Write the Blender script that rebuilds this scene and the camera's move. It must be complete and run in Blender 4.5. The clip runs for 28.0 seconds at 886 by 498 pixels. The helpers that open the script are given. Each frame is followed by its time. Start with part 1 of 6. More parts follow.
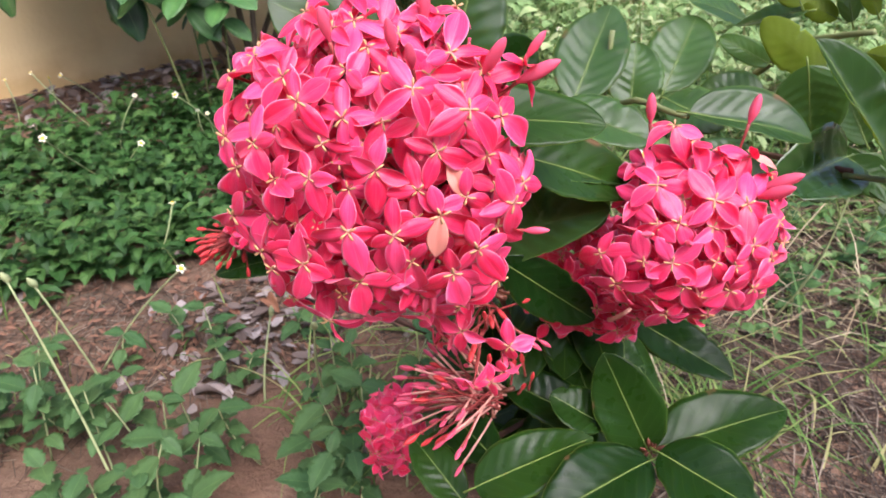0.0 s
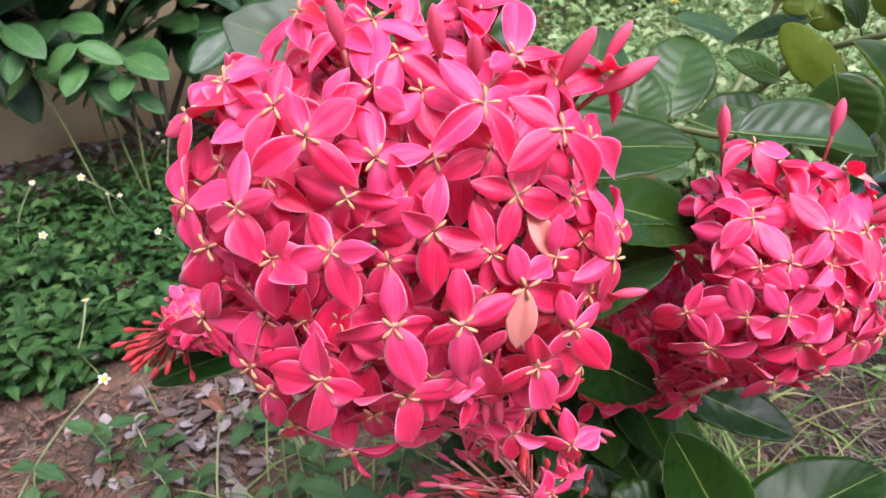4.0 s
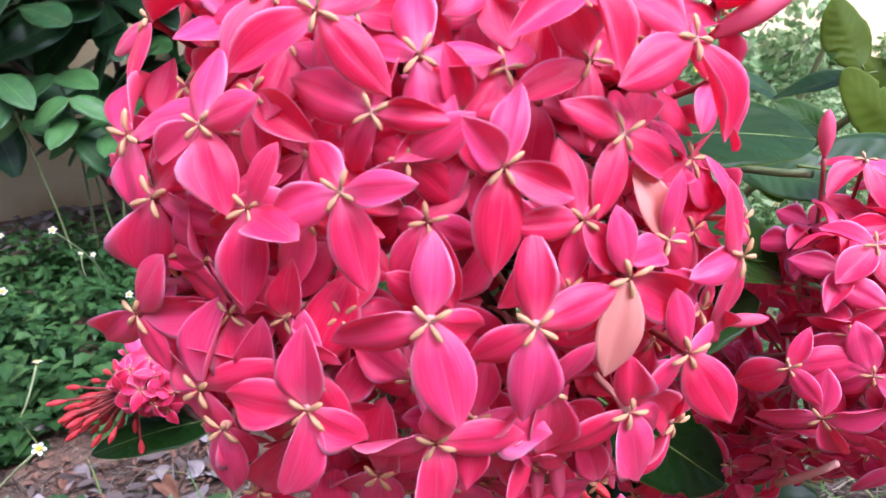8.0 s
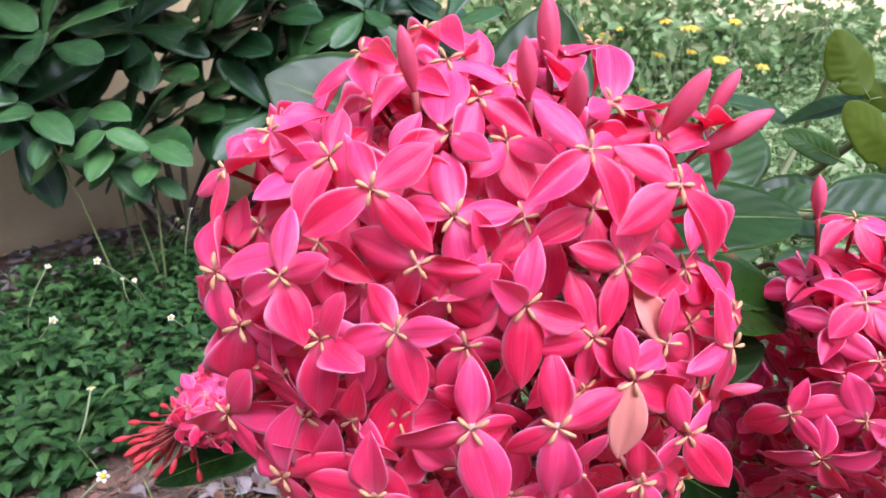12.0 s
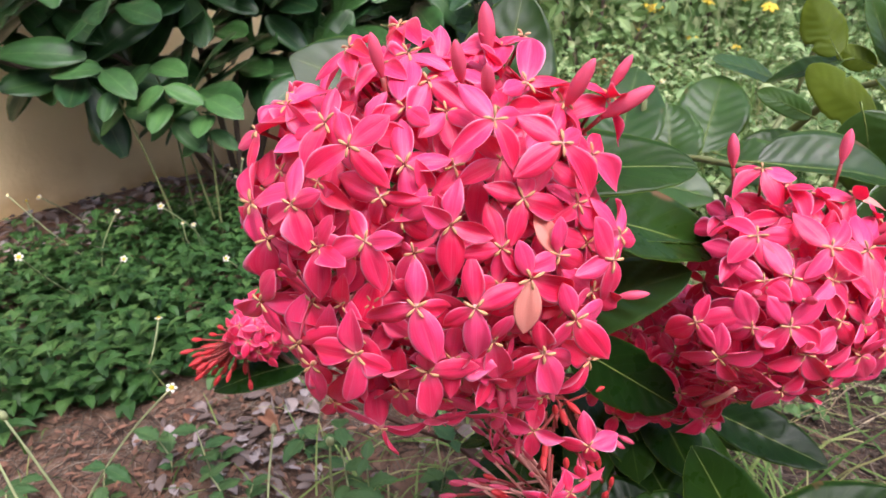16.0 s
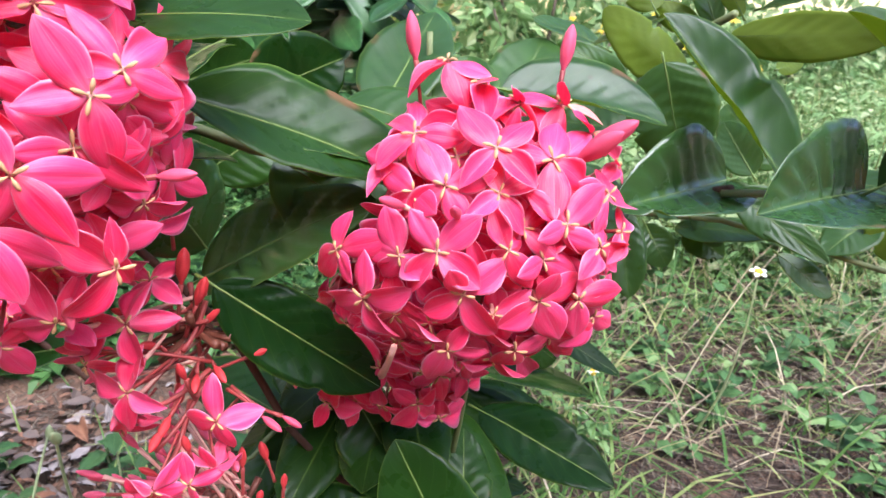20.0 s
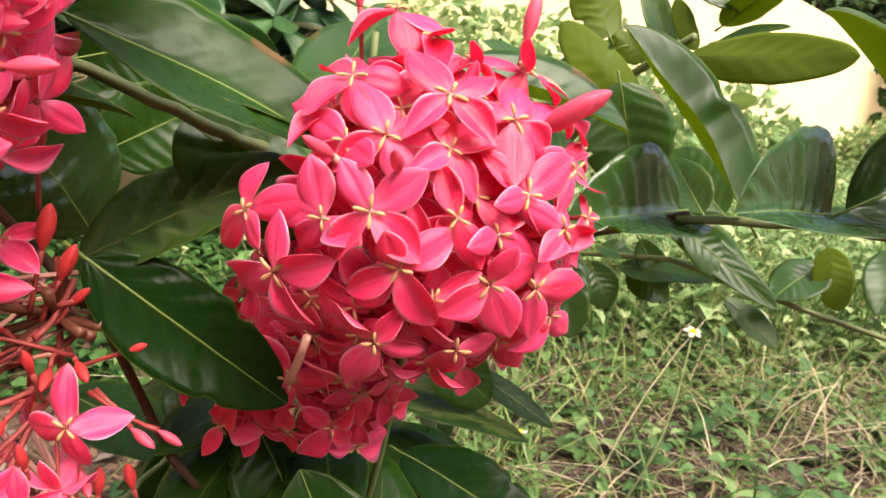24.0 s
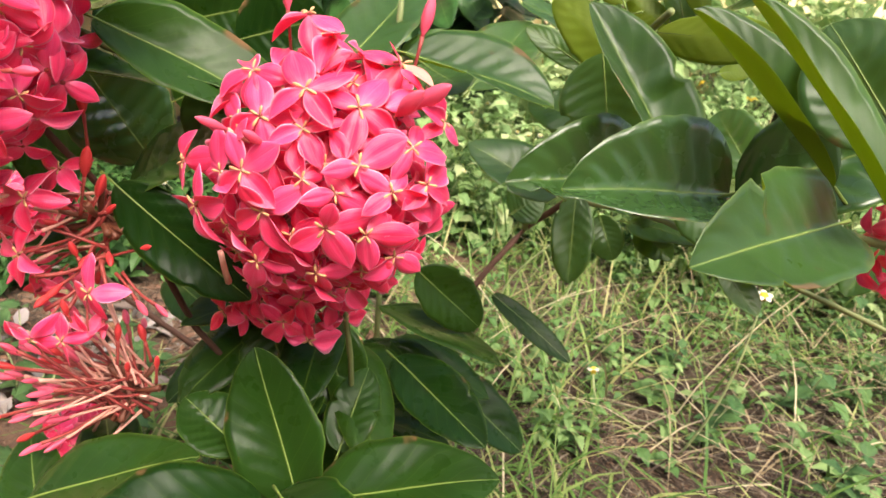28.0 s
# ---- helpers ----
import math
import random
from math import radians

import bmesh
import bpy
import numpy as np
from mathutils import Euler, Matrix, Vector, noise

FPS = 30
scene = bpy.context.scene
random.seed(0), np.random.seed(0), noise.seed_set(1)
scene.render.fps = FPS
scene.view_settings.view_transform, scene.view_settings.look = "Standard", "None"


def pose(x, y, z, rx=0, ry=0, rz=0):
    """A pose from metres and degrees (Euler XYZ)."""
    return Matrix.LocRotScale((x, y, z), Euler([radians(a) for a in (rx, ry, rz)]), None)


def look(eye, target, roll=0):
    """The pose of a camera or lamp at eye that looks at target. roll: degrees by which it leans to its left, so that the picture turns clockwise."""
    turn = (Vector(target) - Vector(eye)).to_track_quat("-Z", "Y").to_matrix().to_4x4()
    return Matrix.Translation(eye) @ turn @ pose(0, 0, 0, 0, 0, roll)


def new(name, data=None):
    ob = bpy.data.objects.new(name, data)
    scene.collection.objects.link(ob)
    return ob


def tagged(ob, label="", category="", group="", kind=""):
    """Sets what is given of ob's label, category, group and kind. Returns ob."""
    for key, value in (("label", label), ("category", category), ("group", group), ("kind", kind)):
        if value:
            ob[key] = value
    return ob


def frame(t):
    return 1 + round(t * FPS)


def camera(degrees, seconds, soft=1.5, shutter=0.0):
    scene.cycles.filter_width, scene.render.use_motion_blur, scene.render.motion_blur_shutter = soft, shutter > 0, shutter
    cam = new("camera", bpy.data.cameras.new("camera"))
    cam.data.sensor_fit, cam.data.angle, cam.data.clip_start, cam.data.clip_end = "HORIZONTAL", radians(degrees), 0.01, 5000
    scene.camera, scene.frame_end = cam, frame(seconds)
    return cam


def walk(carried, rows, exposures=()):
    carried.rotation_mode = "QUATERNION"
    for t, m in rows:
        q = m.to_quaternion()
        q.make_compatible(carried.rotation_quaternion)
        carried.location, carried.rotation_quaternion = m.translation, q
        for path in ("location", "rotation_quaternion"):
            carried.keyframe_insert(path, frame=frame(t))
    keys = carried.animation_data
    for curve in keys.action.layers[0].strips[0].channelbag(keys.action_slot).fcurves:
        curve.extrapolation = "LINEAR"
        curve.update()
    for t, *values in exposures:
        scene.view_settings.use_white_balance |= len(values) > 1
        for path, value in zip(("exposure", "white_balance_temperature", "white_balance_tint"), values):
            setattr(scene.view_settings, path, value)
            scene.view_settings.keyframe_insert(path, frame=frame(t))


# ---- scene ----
cam = camera(68.3, 28.0)
PATH = [
    (0, (0.041, -0.001, 0.59), (-0.18, 1.655, -0.51), -0.1),
    (0.5, (0.04, 0.013, 0.581), (-0.13, 1.692, -0.492), -0.3),
    (1, (0.035, 0.015, 0.577), (-0.114, 1.718, -0.462), -1.4),
    (1.5, (0.019, 0.029, 0.58), (-0.097, 1.76, -0.415), -2.6),
    (2, (0.007, 0.043, 0.581), (-0.08, 1.785, -0.398), -3.5),
    (2.5, (0.0, 0.054, 0.572), (-0.054, 1.798, -0.405), -2.7),
    (3, (-0.006, 0.059, 0.563), (-0.028, 1.814, -0.397), -2.1),
    (3.5, (-0.011, 0.066, 0.557), (-0.015, 1.824, -0.397), -2.4),
    (5.5, (-0.022, 0.087, 0.527), (0.024, 1.902, -0.312), -0.5),
    (6, (-0.025, 0.091, 0.52), (0.008, 1.928, -0.269), 0.1),
    (6.5, (-0.025, 0.099, 0.515), (0.022, 1.946, -0.251), 0.5),
    (7, (-0.027, 0.107, 0.509), (0.037, 1.97, -0.217), 0.8),
    (7.5, (-0.031, 0.112, 0.506), (0.013, 1.991, -0.18), 0.9),
    (8, (-0.029, 0.118, 0.498), (0.027, 2.001, -0.174), 1.6),
    (8.5, (-0.028, 0.125, 0.498), (0.04, 2.009, -0.168), 1.6),
    (9, (-0.032, 0.127, 0.502), (0.019, 2.019, -0.144), 1.2),
    (9.5, (-0.035, 0.126, 0.502), (0.006, 2.017, -0.148), 1.1),
    (10, (-0.032, 0.124, 0.504), (-0.001, 2.016, -0.144), 0.9),
    (10.5, (-0.033, 0.118, 0.507), (-0.015, 2.011, -0.137), 0.5),
    (11, (-0.03, 0.116, 0.514), (-0.011, 2.008, -0.135), -0.2),
    (11.5, (-0.032, 0.11, 0.522), (-0.027, 1.999, -0.136), -0.9),
    (13.5, (-0.013, 0.085, 0.558), (-0.084, 1.92, -0.235), -3.5),
    (14, (0.0, 0.085, 0.553), (-0.068, 1.917, -0.246), -2.8),
    (14.5, (0.002, 0.073, 0.562), (-0.107, 1.9, -0.246), -3.8),
    (15, (0.003, 0.055, 0.557), (-0.132, 1.874, -0.261), -3.3),
    (15.5, (-0.001, 0.045, 0.556), (-0.164, 1.863, -0.261), -3.3),
    (16, (-0.001, 0.037, 0.551), (-0.173, 1.854, -0.267), -2.9),
    (16.5, (0.0, 0.037, 0.551), (-0.169, 1.853, -0.271), -2.8),
    (17, (0.006, 0.041, 0.553), (-0.161, 1.856, -0.271), -2.7),
    (17.5, (0.017, 0.044, 0.553), (-0.138, 1.86, -0.273), -2.5),
    (18, (0.036, 0.063, 0.546), (-0.092, 1.889, -0.259), -1.2),
    (18.5, (0.056, 0.069, 0.526), (-0.071, 1.891, -0.288), -0.4),
    (19, (0.086, 0.079, 0.505), (-0.014, 1.914, -0.284), 1.1),
    (19.5, (0.117, 0.079, 0.482), (0.005, 1.933, -0.259), 0.6),
    (20, (0.129, 0.096, 0.473), (0.049, 1.971, -0.218), 1.8),
    (20.5, (0.142, 0.103, 0.464), (0.093, 1.99, -0.198), 2.3),
    (21, (0.15, 0.102, 0.46), (0.135, 1.999, -0.173), 3.1),
    (21.5, (0.147, 0.114, 0.449), (0.21, 2.016, -0.166), 3.2),
    (22, (0.139, 0.118, 0.445), (0.165, 2.036, -0.122), 4.2),
    (22.5, (0.142, 0.12, 0.439), (0.199, 2.048, -0.09), 6.3),
    (24.5, (0.126, 0.128, 0.432), (0.287, 2.065, -0.036), 8.3),
    (25, (0.126, 0.135, 0.421), (0.359, 2.07, -0.031), 10.4),
    (25.5, (0.126, 0.138, 0.417), (0.361, 2.086, 0.028), 11.5),
    (26, (0.126, 0.133, 0.424), (0.324, 2.077, 0.001), 11.0),
    (26.5, (0.138, 0.122, 0.438), (0.254, 2.056, -0.058), 10.0),
    (27, (0.156, 0.102, 0.452), (0.124, 2.019, -0.118), 8.3),
    (27.5, (0.19, 0.087, 0.468), (0.017, 1.961, -0.208), 8.1),
    (28, (0.239, 0.081, 0.474), (-0.153, 1.893, -0.277), 7.8),
]
EXPOSURES = [(0.0, 1.23, 5800, 21), (3.0, 1.07, 5700, 25), (8.0, 1.15, 5050, 28), (11.5, 1.05, 5100, 28), (14.0, 0.95, 5700, 24), (17.0, 1.07, 5800, 24), (20.0, 1.52, 5350, 17), (21.0, 1.54, 5600, 14), (22.2, 1.41, 6750, 12), (28.0, 1.52, 6800, 11)]
walk(cam, [(t, look(eye, target, roll)) for t, eye, target, roll in PATH], EXPOSURES)
cam.data.dof.use_dof, cam.data.dof.focus_distance, cam.data.dof.aperture_fstop = True, 0.21, 37.0

# ---- world, sun ----
world = bpy.data.worlds.new("sky")
scene.world = world
world.use_nodes = True
wn = world.node_tree
sky = wn.nodes.new("ShaderNodeTexSky")
sky.sky_type = "NISHITA"
sky.sun_disc = False
sky.sun_elevation, sky.sun_rotation = radians(58), radians(145)
sky.air_density, sky.dust_density = 1.0, 6.0
wn.links.new(sky.outputs[0], wn.nodes["Background"].inputs[0])
wn.nodes["Background"].inputs[1].default_value = 0.15
sun = new("sun", bpy.data.lights.new("sun", "SUN"))
sun.data.energy, sun.data.angle, sun.data.color = 1.5, radians(40), (1.0, 0.95, 0.88)
sun.matrix_world = look((0.65, -0.92, 1.8), (0, 0, 0))

# ---- materials ----
def mat(name):
    m = bpy.data.materials.new(name)
    m.use_nodes = True
    nt = m.node_tree
    return m, nt, nt.nodes["Principled BSDF"]


def node(nt, kind, **values):
    n = nt.nodes.new(kind)
    for k, v in values.items():
        n.inputs[k.replace("_", " ")].default_value = v
    return n


def ramp(nt, fac, stops):
    r = nt.nodes.new("ShaderNodeValToRGB")
    e = r.color_ramp.elements
    while len(e) < len(stops):
        e.new(0.5)
    for el, (p, c) in zip(e, stops):
        el.position, el.color = p, (*c, 1)
    nt.links.new(fac, r.inputs[0])
    return r.outputs[0]


def mix(nt, fac, a, b, kind="MIX"):
    m = nt.nodes.new("ShaderNodeMix")
    m.data_type, m.blend_type = "RGBA", kind
    for i, v in ((0, fac), (6, a), (7, b)):
        if isinstance(v, bpy.types.NodeSocket):
            nt.links.new(v, m.inputs[i])
        elif i == 0:
            m.inputs[0].default_value = v
        else:
            m.inputs[i].default_value = (*v, 1)
    return m.outputs[2]


def math_node(nt, op, a, b=0.0):
    m = nt.nodes.new("ShaderNodeMath")
    m.operation = op
    for i, v in ((0, a), (1, b)):
        if isinstance(v, bpy.types.NodeSocket):
            nt.links.new(v, m.inputs[i])
        else:
            m.inputs[i].default_value = v
    return m.outputs[0]


def bump(nt, height, bsdf, strength, distance):
    b = nt.nodes.new("ShaderNodeBump")
    b.inputs["Strength"].default_value, b.inputs["Distance"].default_value = strength, distance
    nt.links.new(height, b.inputs["Height"])
    nt.links.new(b.outputs[0], bsdf.inputs["Normal"])
    return b


def noise_tex(nt, scale, detail=4, coord="Object"):
    tc = nt.nodes.new("ShaderNodeTexCoord")
    n = node(nt, "ShaderNodeTexNoise", Scale=scale, Detail=detail)
    nt.links.new(tc.outputs[coord], n.inputs["Vector"])
    return n.outputs[0]


def thin(m, nt, bsdf, colour, amount):
    """Lets light through a thin petal or leaf."""
    tr = nt.nodes.new("ShaderNodeBsdfTranslucent")
    if isinstance(colour, bpy.types.NodeSocket):
        nt.links.new(colour, tr.inputs[0])
    else:
        tr.inputs[0].default_value = (*colour, 1)
    ms = nt.nodes.new("ShaderNodeMixShader")
    ms.inputs[0].default_value = amount
    nt.links.new(bsdf.outputs[0], ms.inputs[1])
    nt.links.new(tr.outputs[0], ms.inputs[2])
    nt.links.new(ms.outputs[0], nt.nodes["Material Output"].inputs[0])


def petal_material(name, a, b, tip, rough, through_light):
    m, nt, p = mat(name)
    info = nt.nodes.new("ShaderNodeObjectInfo")
    base = mix(nt, info.outputs["Random"], a, b)
    uv = nt.nodes.new("ShaderNodeUVMap")
    sep = nt.nodes.new("ShaderNodeSeparateXYZ")
    nt.links.new(uv.outputs[0], sep.inputs[0])
    along = ramp(nt, sep.outputs[1], [(0.0, (0.25,) * 3), (0.3, (0.0,) * 3), (0.85, (0.0,) * 3), (1.0, (0.2,) * 3)])
    rim = ramp(nt, sep.outputs[0], [(0.0, (0.5,) * 3), (0.04, (0.0,) * 3), (0.47, (0.0,) * 3), (0.5, (0.08,) * 3), (0.53, (0.0,) * 3), (0.90, (0.0,) * 3), (0.955, (0.22,) * 3), (1.0, (0.9,) * 3)])
    fac = math_node(nt, "MAXIMUM", along, rim)
    col = mix(nt, fac, base, tip)
    blotch = ramp(nt, noise_tex(nt, 240, 5), [(0.3, (0.88,) * 3), (0.7, (1.05,) * 3)])
    col = mix(nt, 0.8, col, blotch, "MULTIPLY")
    # fine streaks that run along the petal
    stretch = nt.nodes.new("ShaderNodeMapping")
    stretch.inputs["Scale"].default_value = (16.0, 1.1, 1.0)
    nt.links.new(uv.outputs[0], stretch.inputs[0])
    streak = nt.nodes.new("ShaderNodeTexNoise")
    streak.inputs["Scale"].default_value, streak.inputs["Detail"].default_value = 1.6, 3
    nt.links.new(stretch.outputs[0], streak.inputs["Vector"])
    col = mix(nt, ramp(nt, streak.outputs[0], [(0.45, (0.0,) * 3), (0.75, (0.15,) * 3)]), col, tip)
    nt.links.new(col, p.inputs["Base Color"])
    p.inputs["Roughness"].default_value = rough
    p.inputs["Specular IOR Level"].default_value = 0.6
    p.inputs["Sheen Weight"].default_value = 0.1
    p.inputs["Sheen Roughness"].default_value = 0.4
    p.inputs["Sheen Tint"].default_value = (1.0, 0.75, 0.9, 1)
    veins = math_node(nt, "SINE", math_node(nt, "MULTIPLY", sep.outputs[0], 62.0))
    bump(nt, math_node(nt, "ADD", math_node(nt, "MULTIPLY", veins, 0.25), noise_tex(nt, 900, 3)), p, 0.25, 0.0003)
    thin(m, nt, p, col, through_light)
    return m


PETAL = petal_material("petal pink", (0.95, 0.014, 0.105), (0.97, 0.072, 0.255), (0.97, 0.56, 0.74), 0.32, 0.38)
PETAL_BACK = petal_material("petal underside", (0.93, 0.05, 0.17), (0.96, 0.11, 0.28), (0.97, 0.42, 0.54), 0.5, 0.40)
PEACH = petal_material("petal fading peach", (0.86, 0.30, 0.24), (0.88, 0.38, 0.29), (0.90, 0.5, 0.38), 0.5, 0.28)


def plain(name, col, rough=0.5, spec=0.4, vary=0.25, scale=60, relief=0.2, depth=0.001, translucent=0.0, metal=0.0):
    m, nt, p = mat(name)
    n = noise_tex(nt, scale, 5)
    big = noise_tex(nt, scale * 0.13, 2)
    lo, hi = tuple(c * (1 - vary) for c in col), tuple(min(1, c * (1 + vary)) for c in col)
    info = nt.nodes.new("ShaderNodeObjectInfo")
    c = mix(nt, math_node(nt, "MULTIPLY", math_node(nt, "ADD", n, big), 0.5), lo, hi)
    c = mix(nt, math_node(nt, "MULTIPLY", info.outputs["Random"], 0.35), c, tuple(min(1, x * 0.65) for x in col))
    nt.links.new(c, p.inputs["Base Color"])
    p.inputs["Roughness"].default_value, p.inputs["Specular IOR Level"].default_value = rough, spec
    p.inputs["Metallic"].default_value = metal
    if relief:
        bump(nt, n, p, relief, depth)
    if translucent:
        thin(m, nt, p, c, translucent)
    return m


STAMEN = plain("stamen cream", (0.62, 0.36, 0.17), 0.5, 0.3, 0.2, 900)
TUBE = plain("floret tube", (0.34, 0.055, 0.048), 0.45, 0.4, 0.25, 500, translucent=0.15)
TUBE_PALE = plain("floret tube pale", (0.78, 0.40, 0.32), 0.45, 0.4, 0.25, 500, translucent=0.15)
BUD = plain("bud rose", (0.88, 0.13, 0.23), 0.42, 0.45, 0.2, 300, translucent=0.3)
BUD_RED = plain("bud red", (0.66, 0.05, 0.055), 0.42, 0.4, 0.25, 300, translucent=0.2)
CALYX = plain("calyx brown", (0.13, 0.04, 0.02), 0.55, 0.4, 0.3, 300)
TWIG_GREEN = plain("twig green", (0.16, 0.19, 0.07), 0.55, 0.3, 0.3, 200)
TWIG_BROWN = plain("twig brown", (0.09, 0.045, 0.03), 0.75, 0.2, 0.4, 220, 0.6)


def leaf_material(name, a, b, rib, rough, spec, pleat, translucent, spots=True, glow=None):
    m, nt, p = mat(name)
    info = nt.nodes.new("ShaderNodeObjectInfo")
    uv = nt.nodes.new("ShaderNodeUVMap")
    sep = nt.nodes.new("ShaderNodeSeparateXYZ")
    nt.links.new(uv.outputs[0], sep.inputs[0])
    side = math_node(nt, "ABSOLUTE", math_node(nt, "SUBTRACT", sep.outputs[0], 0.5))
    base = mix(nt, info.outputs["Random"], a, b)
    big = ramp(nt, noise_tex(nt, 34, 4), [(0.3, (0.72,) * 3), (0.7, (1.22,) * 3)])
    base = mix(nt, 1.0, base, big, "MULTIPLY")
    # side veins run out and forward from the midrib
    run = math_node(nt, "SUBTRACT", math_node(nt, "MULTIPLY", math_node(nt, "ADD", sep.outputs[1], math_node(nt, "MULTIPLY", noise_tex(nt, 45, 2), 0.12)), 8.0), math_node(nt, "MULTIPLY", side, 5.0))
    wave = math_node(nt, "SINE", math_node(nt, "MULTIPLY", run, 6.2832))
    line = ramp(nt, wave, [(0.0, (0,) * 3), (0.95, (0.0,) * 3), (1.0, (0.10,) * 3)])
    ribs = ramp(nt, side, [(0.0, (0.6,) * 3), (0.010, (0.3,) * 3), (0.022, (0,) * 3), (0.48, (0,) * 3), (0.5, (0.6,) * 3)])
    col = mix(nt, math_node(nt, "MAXIMUM", line, ribs), base, rib)
    if spots:
        s = ramp(nt, noise_tex(nt, 70, 2), [(0.0, (0,) * 3), (0.77, (0,) * 3), (0.80, (0.7,) * 3)])
        col = mix(nt, s, col, (0.05, 0.03, 0.012))
        dead_edge = math_node(nt, "MULTIPLY", ramp(nt, side, [(0.0, (0,) * 3), (0.41, (0,) * 3), (0.47, (1,) * 3)]),
                              ramp(nt, noise_tex(nt, 48, 3), [(0.0, (0,) * 3), (0.61, (0,) * 3), (0.66, (0.9,) * 3)]))
        col = mix(nt, dead_edge, col, (0.14, 0.075, 0.035))
    nt.links.new(col, p.inputs["Base Color"])
    r = ramp(nt, noise_tex(nt, 50, 4), [(0.3, (rough - 0.06,) * 3), (0.7, (rough + 0.12,) * 3)])
    nt.links.new(r, p.inputs["Roughness"])
    p.inputs["Specular IOR Level"].default_value = spec
    h = math_node(nt, "ADD", math_node(nt, "MULTIPLY", wave, pleat), math_node(nt, "MULTIPLY", noise_tex(nt, 260, 4), 0.35))
    bump(nt, h, p, 0.35, 0.0006)
    thin(m, nt, p, glow or col, translucent)
    return m


LEAF = leaf_material("leaf glossy", (0.005, 0.022, 0.003), (0.018, 0.050, 0.006), (0.11, 0.17, 0.025), 0.28, 0.14, 0.2, 0.08, glow=(0.32, 0.48, 0.04))
# lighter copy of LEAF: skylight on these leaves is put into the colour
LEAF_SKYLIT = leaf_material("leaf skylit", (0.019, 0.053, 0.012), (0.041, 0.096, 0.020), (0.15, 0.22, 0.05), 0.31, 0.30, 0.25, 0.24, glow=(0.42, 0.56, 0.05))
LEAF_PLEATED = leaf_material("leaf pleated", (0.014, 0.044, 0.010), (0.032, 0.080, 0.018), (0.12, 0.19, 0.04), 0.22, 0.55, 0.35, 0.10, glow=(0.38, 0.52, 0.05))
LEAF_BACK = leaf_material("leaf underside", (0.13, 0.20, 0.017), (0.18, 0.25, 0.022), (0.20, 0.27, 0.06), 0.45, 0.3, 0.04, 0.58, False, glow=(0.42, 0.52, 0.045))
SHRUB_LEAF = leaf_material("shrub leaf", (0.014, 0.052, 0.015), (0.045, 0.125, 0.028), (0.13, 0.2, 0.06), 0.36, 0.4, 0.2, 0.12, False)
VINE_LEAF = leaf_material("vine leaf", (0.045, 0.13, 0.032), (0.075, 0.19, 0.045), (0.16, 0.27, 0.08), 0.45, 0.35, 0.2, 0.2, False)
WEED = leaf_material("weed leaf", (0.05, 0.125, 0.038), (0.085, 0.17, 0.05), (0.14, 0.24, 0.07), 0.55, 0.3, 0.15, 0.25, False)
DRY = leaf_material("dead leaf", (0.20, 0.16, 0.14), (0.32, 0.27, 0.24), (0.3, 0.25, 0.2), 0.8, 0.15, 0.3, 0.05)
DRY_RUST = leaf_material("dead leaf rust", (0.22, 0.10, 0.06), (0.32, 0.17, 0.09), (0.3, 0.2, 0.12), 0.8, 0.15, 0.3, 0.05)


def island_material(name, stops, rough, translucent=0.25):
    m, nt, p = mat(name)
    g = nt.nodes.new("ShaderNodeNewGeometry")
    c = ramp(nt, g.outputs["Random Per Island"], stops)
    c = mix(nt, 0.6, c, ramp(nt, noise_tex(nt, 25, 3), [(0.3, (0.7,) * 3), (0.7, (1.2,) * 3)]), "MULTIPLY")
    nt.links.new(c, p.inputs["Base Color"])
    p.inputs["Roughness"].default_value, p.inputs["Specular IOR Level"].default_value = rough, 0.25
    if translucent:
        thin(m, nt, p, c, translucent)
    return m


GRASS = island_material("grass", [(0, (0.055, 0.13, 0.024)), (0.45, (0.12, 0.22, 0.045)), (0.8, (0.23, 0.30, 0.085)), (1, (0.40, 0.36, 0.16))], 0.55)
# straw darkened: the shadow among the stems is put into the colour
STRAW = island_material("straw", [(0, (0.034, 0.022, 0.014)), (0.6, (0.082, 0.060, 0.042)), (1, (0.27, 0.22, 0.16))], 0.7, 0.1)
HAY = island_material("hay", [(0, (0.17, 0.125, 0.07)), (0.5, (0.33, 0.26, 0.15)), (1, (0.56, 0.48, 0.32))], 0.7, 0.15)
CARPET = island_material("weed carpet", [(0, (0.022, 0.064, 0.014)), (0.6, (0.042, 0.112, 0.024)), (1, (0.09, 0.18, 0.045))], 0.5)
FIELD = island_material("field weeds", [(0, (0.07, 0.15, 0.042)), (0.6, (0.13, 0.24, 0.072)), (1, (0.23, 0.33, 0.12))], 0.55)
# far weeds and bushes: sunlit haze is put into these pale greens
MEADOW = island_material("meadow weeds hazed", [(0, (0.14, 0.25, 0.08)), (0.6, (0.25, 0.38, 0.14)), (1, (0.45, 0.52, 0.26))], 0.55, 0.3)
FOLIAGE = island_material("tree leaves", [(0, (0.02, 0.055, 0.012)), (0.6, (0.04, 0.09, 0.02)), (1, (0.09, 0.14, 0.03))], 0.5)
LITTER = island_material("litter", [(0, (0.08, 0.055, 0.042)), (0.5, (0.16, 0.125, 0.105)), (1, (0.34, 0.30, 0.28))], 0.85, 0.0)
# near-black browns that darken the ground between the straw
THATCH = island_material("dark thatch", [(0, (0.022, 0.014, 0.009)), (0.6, (0.055, 0.034, 0.022)), (1, (0.11, 0.075, 0.05))], 0.8, 0.05)
STALK = plain("weed stalk", (0.36, 0.42, 0.2), 0.6, 0.3, 0.2, 90, 0, translucent=0.1)
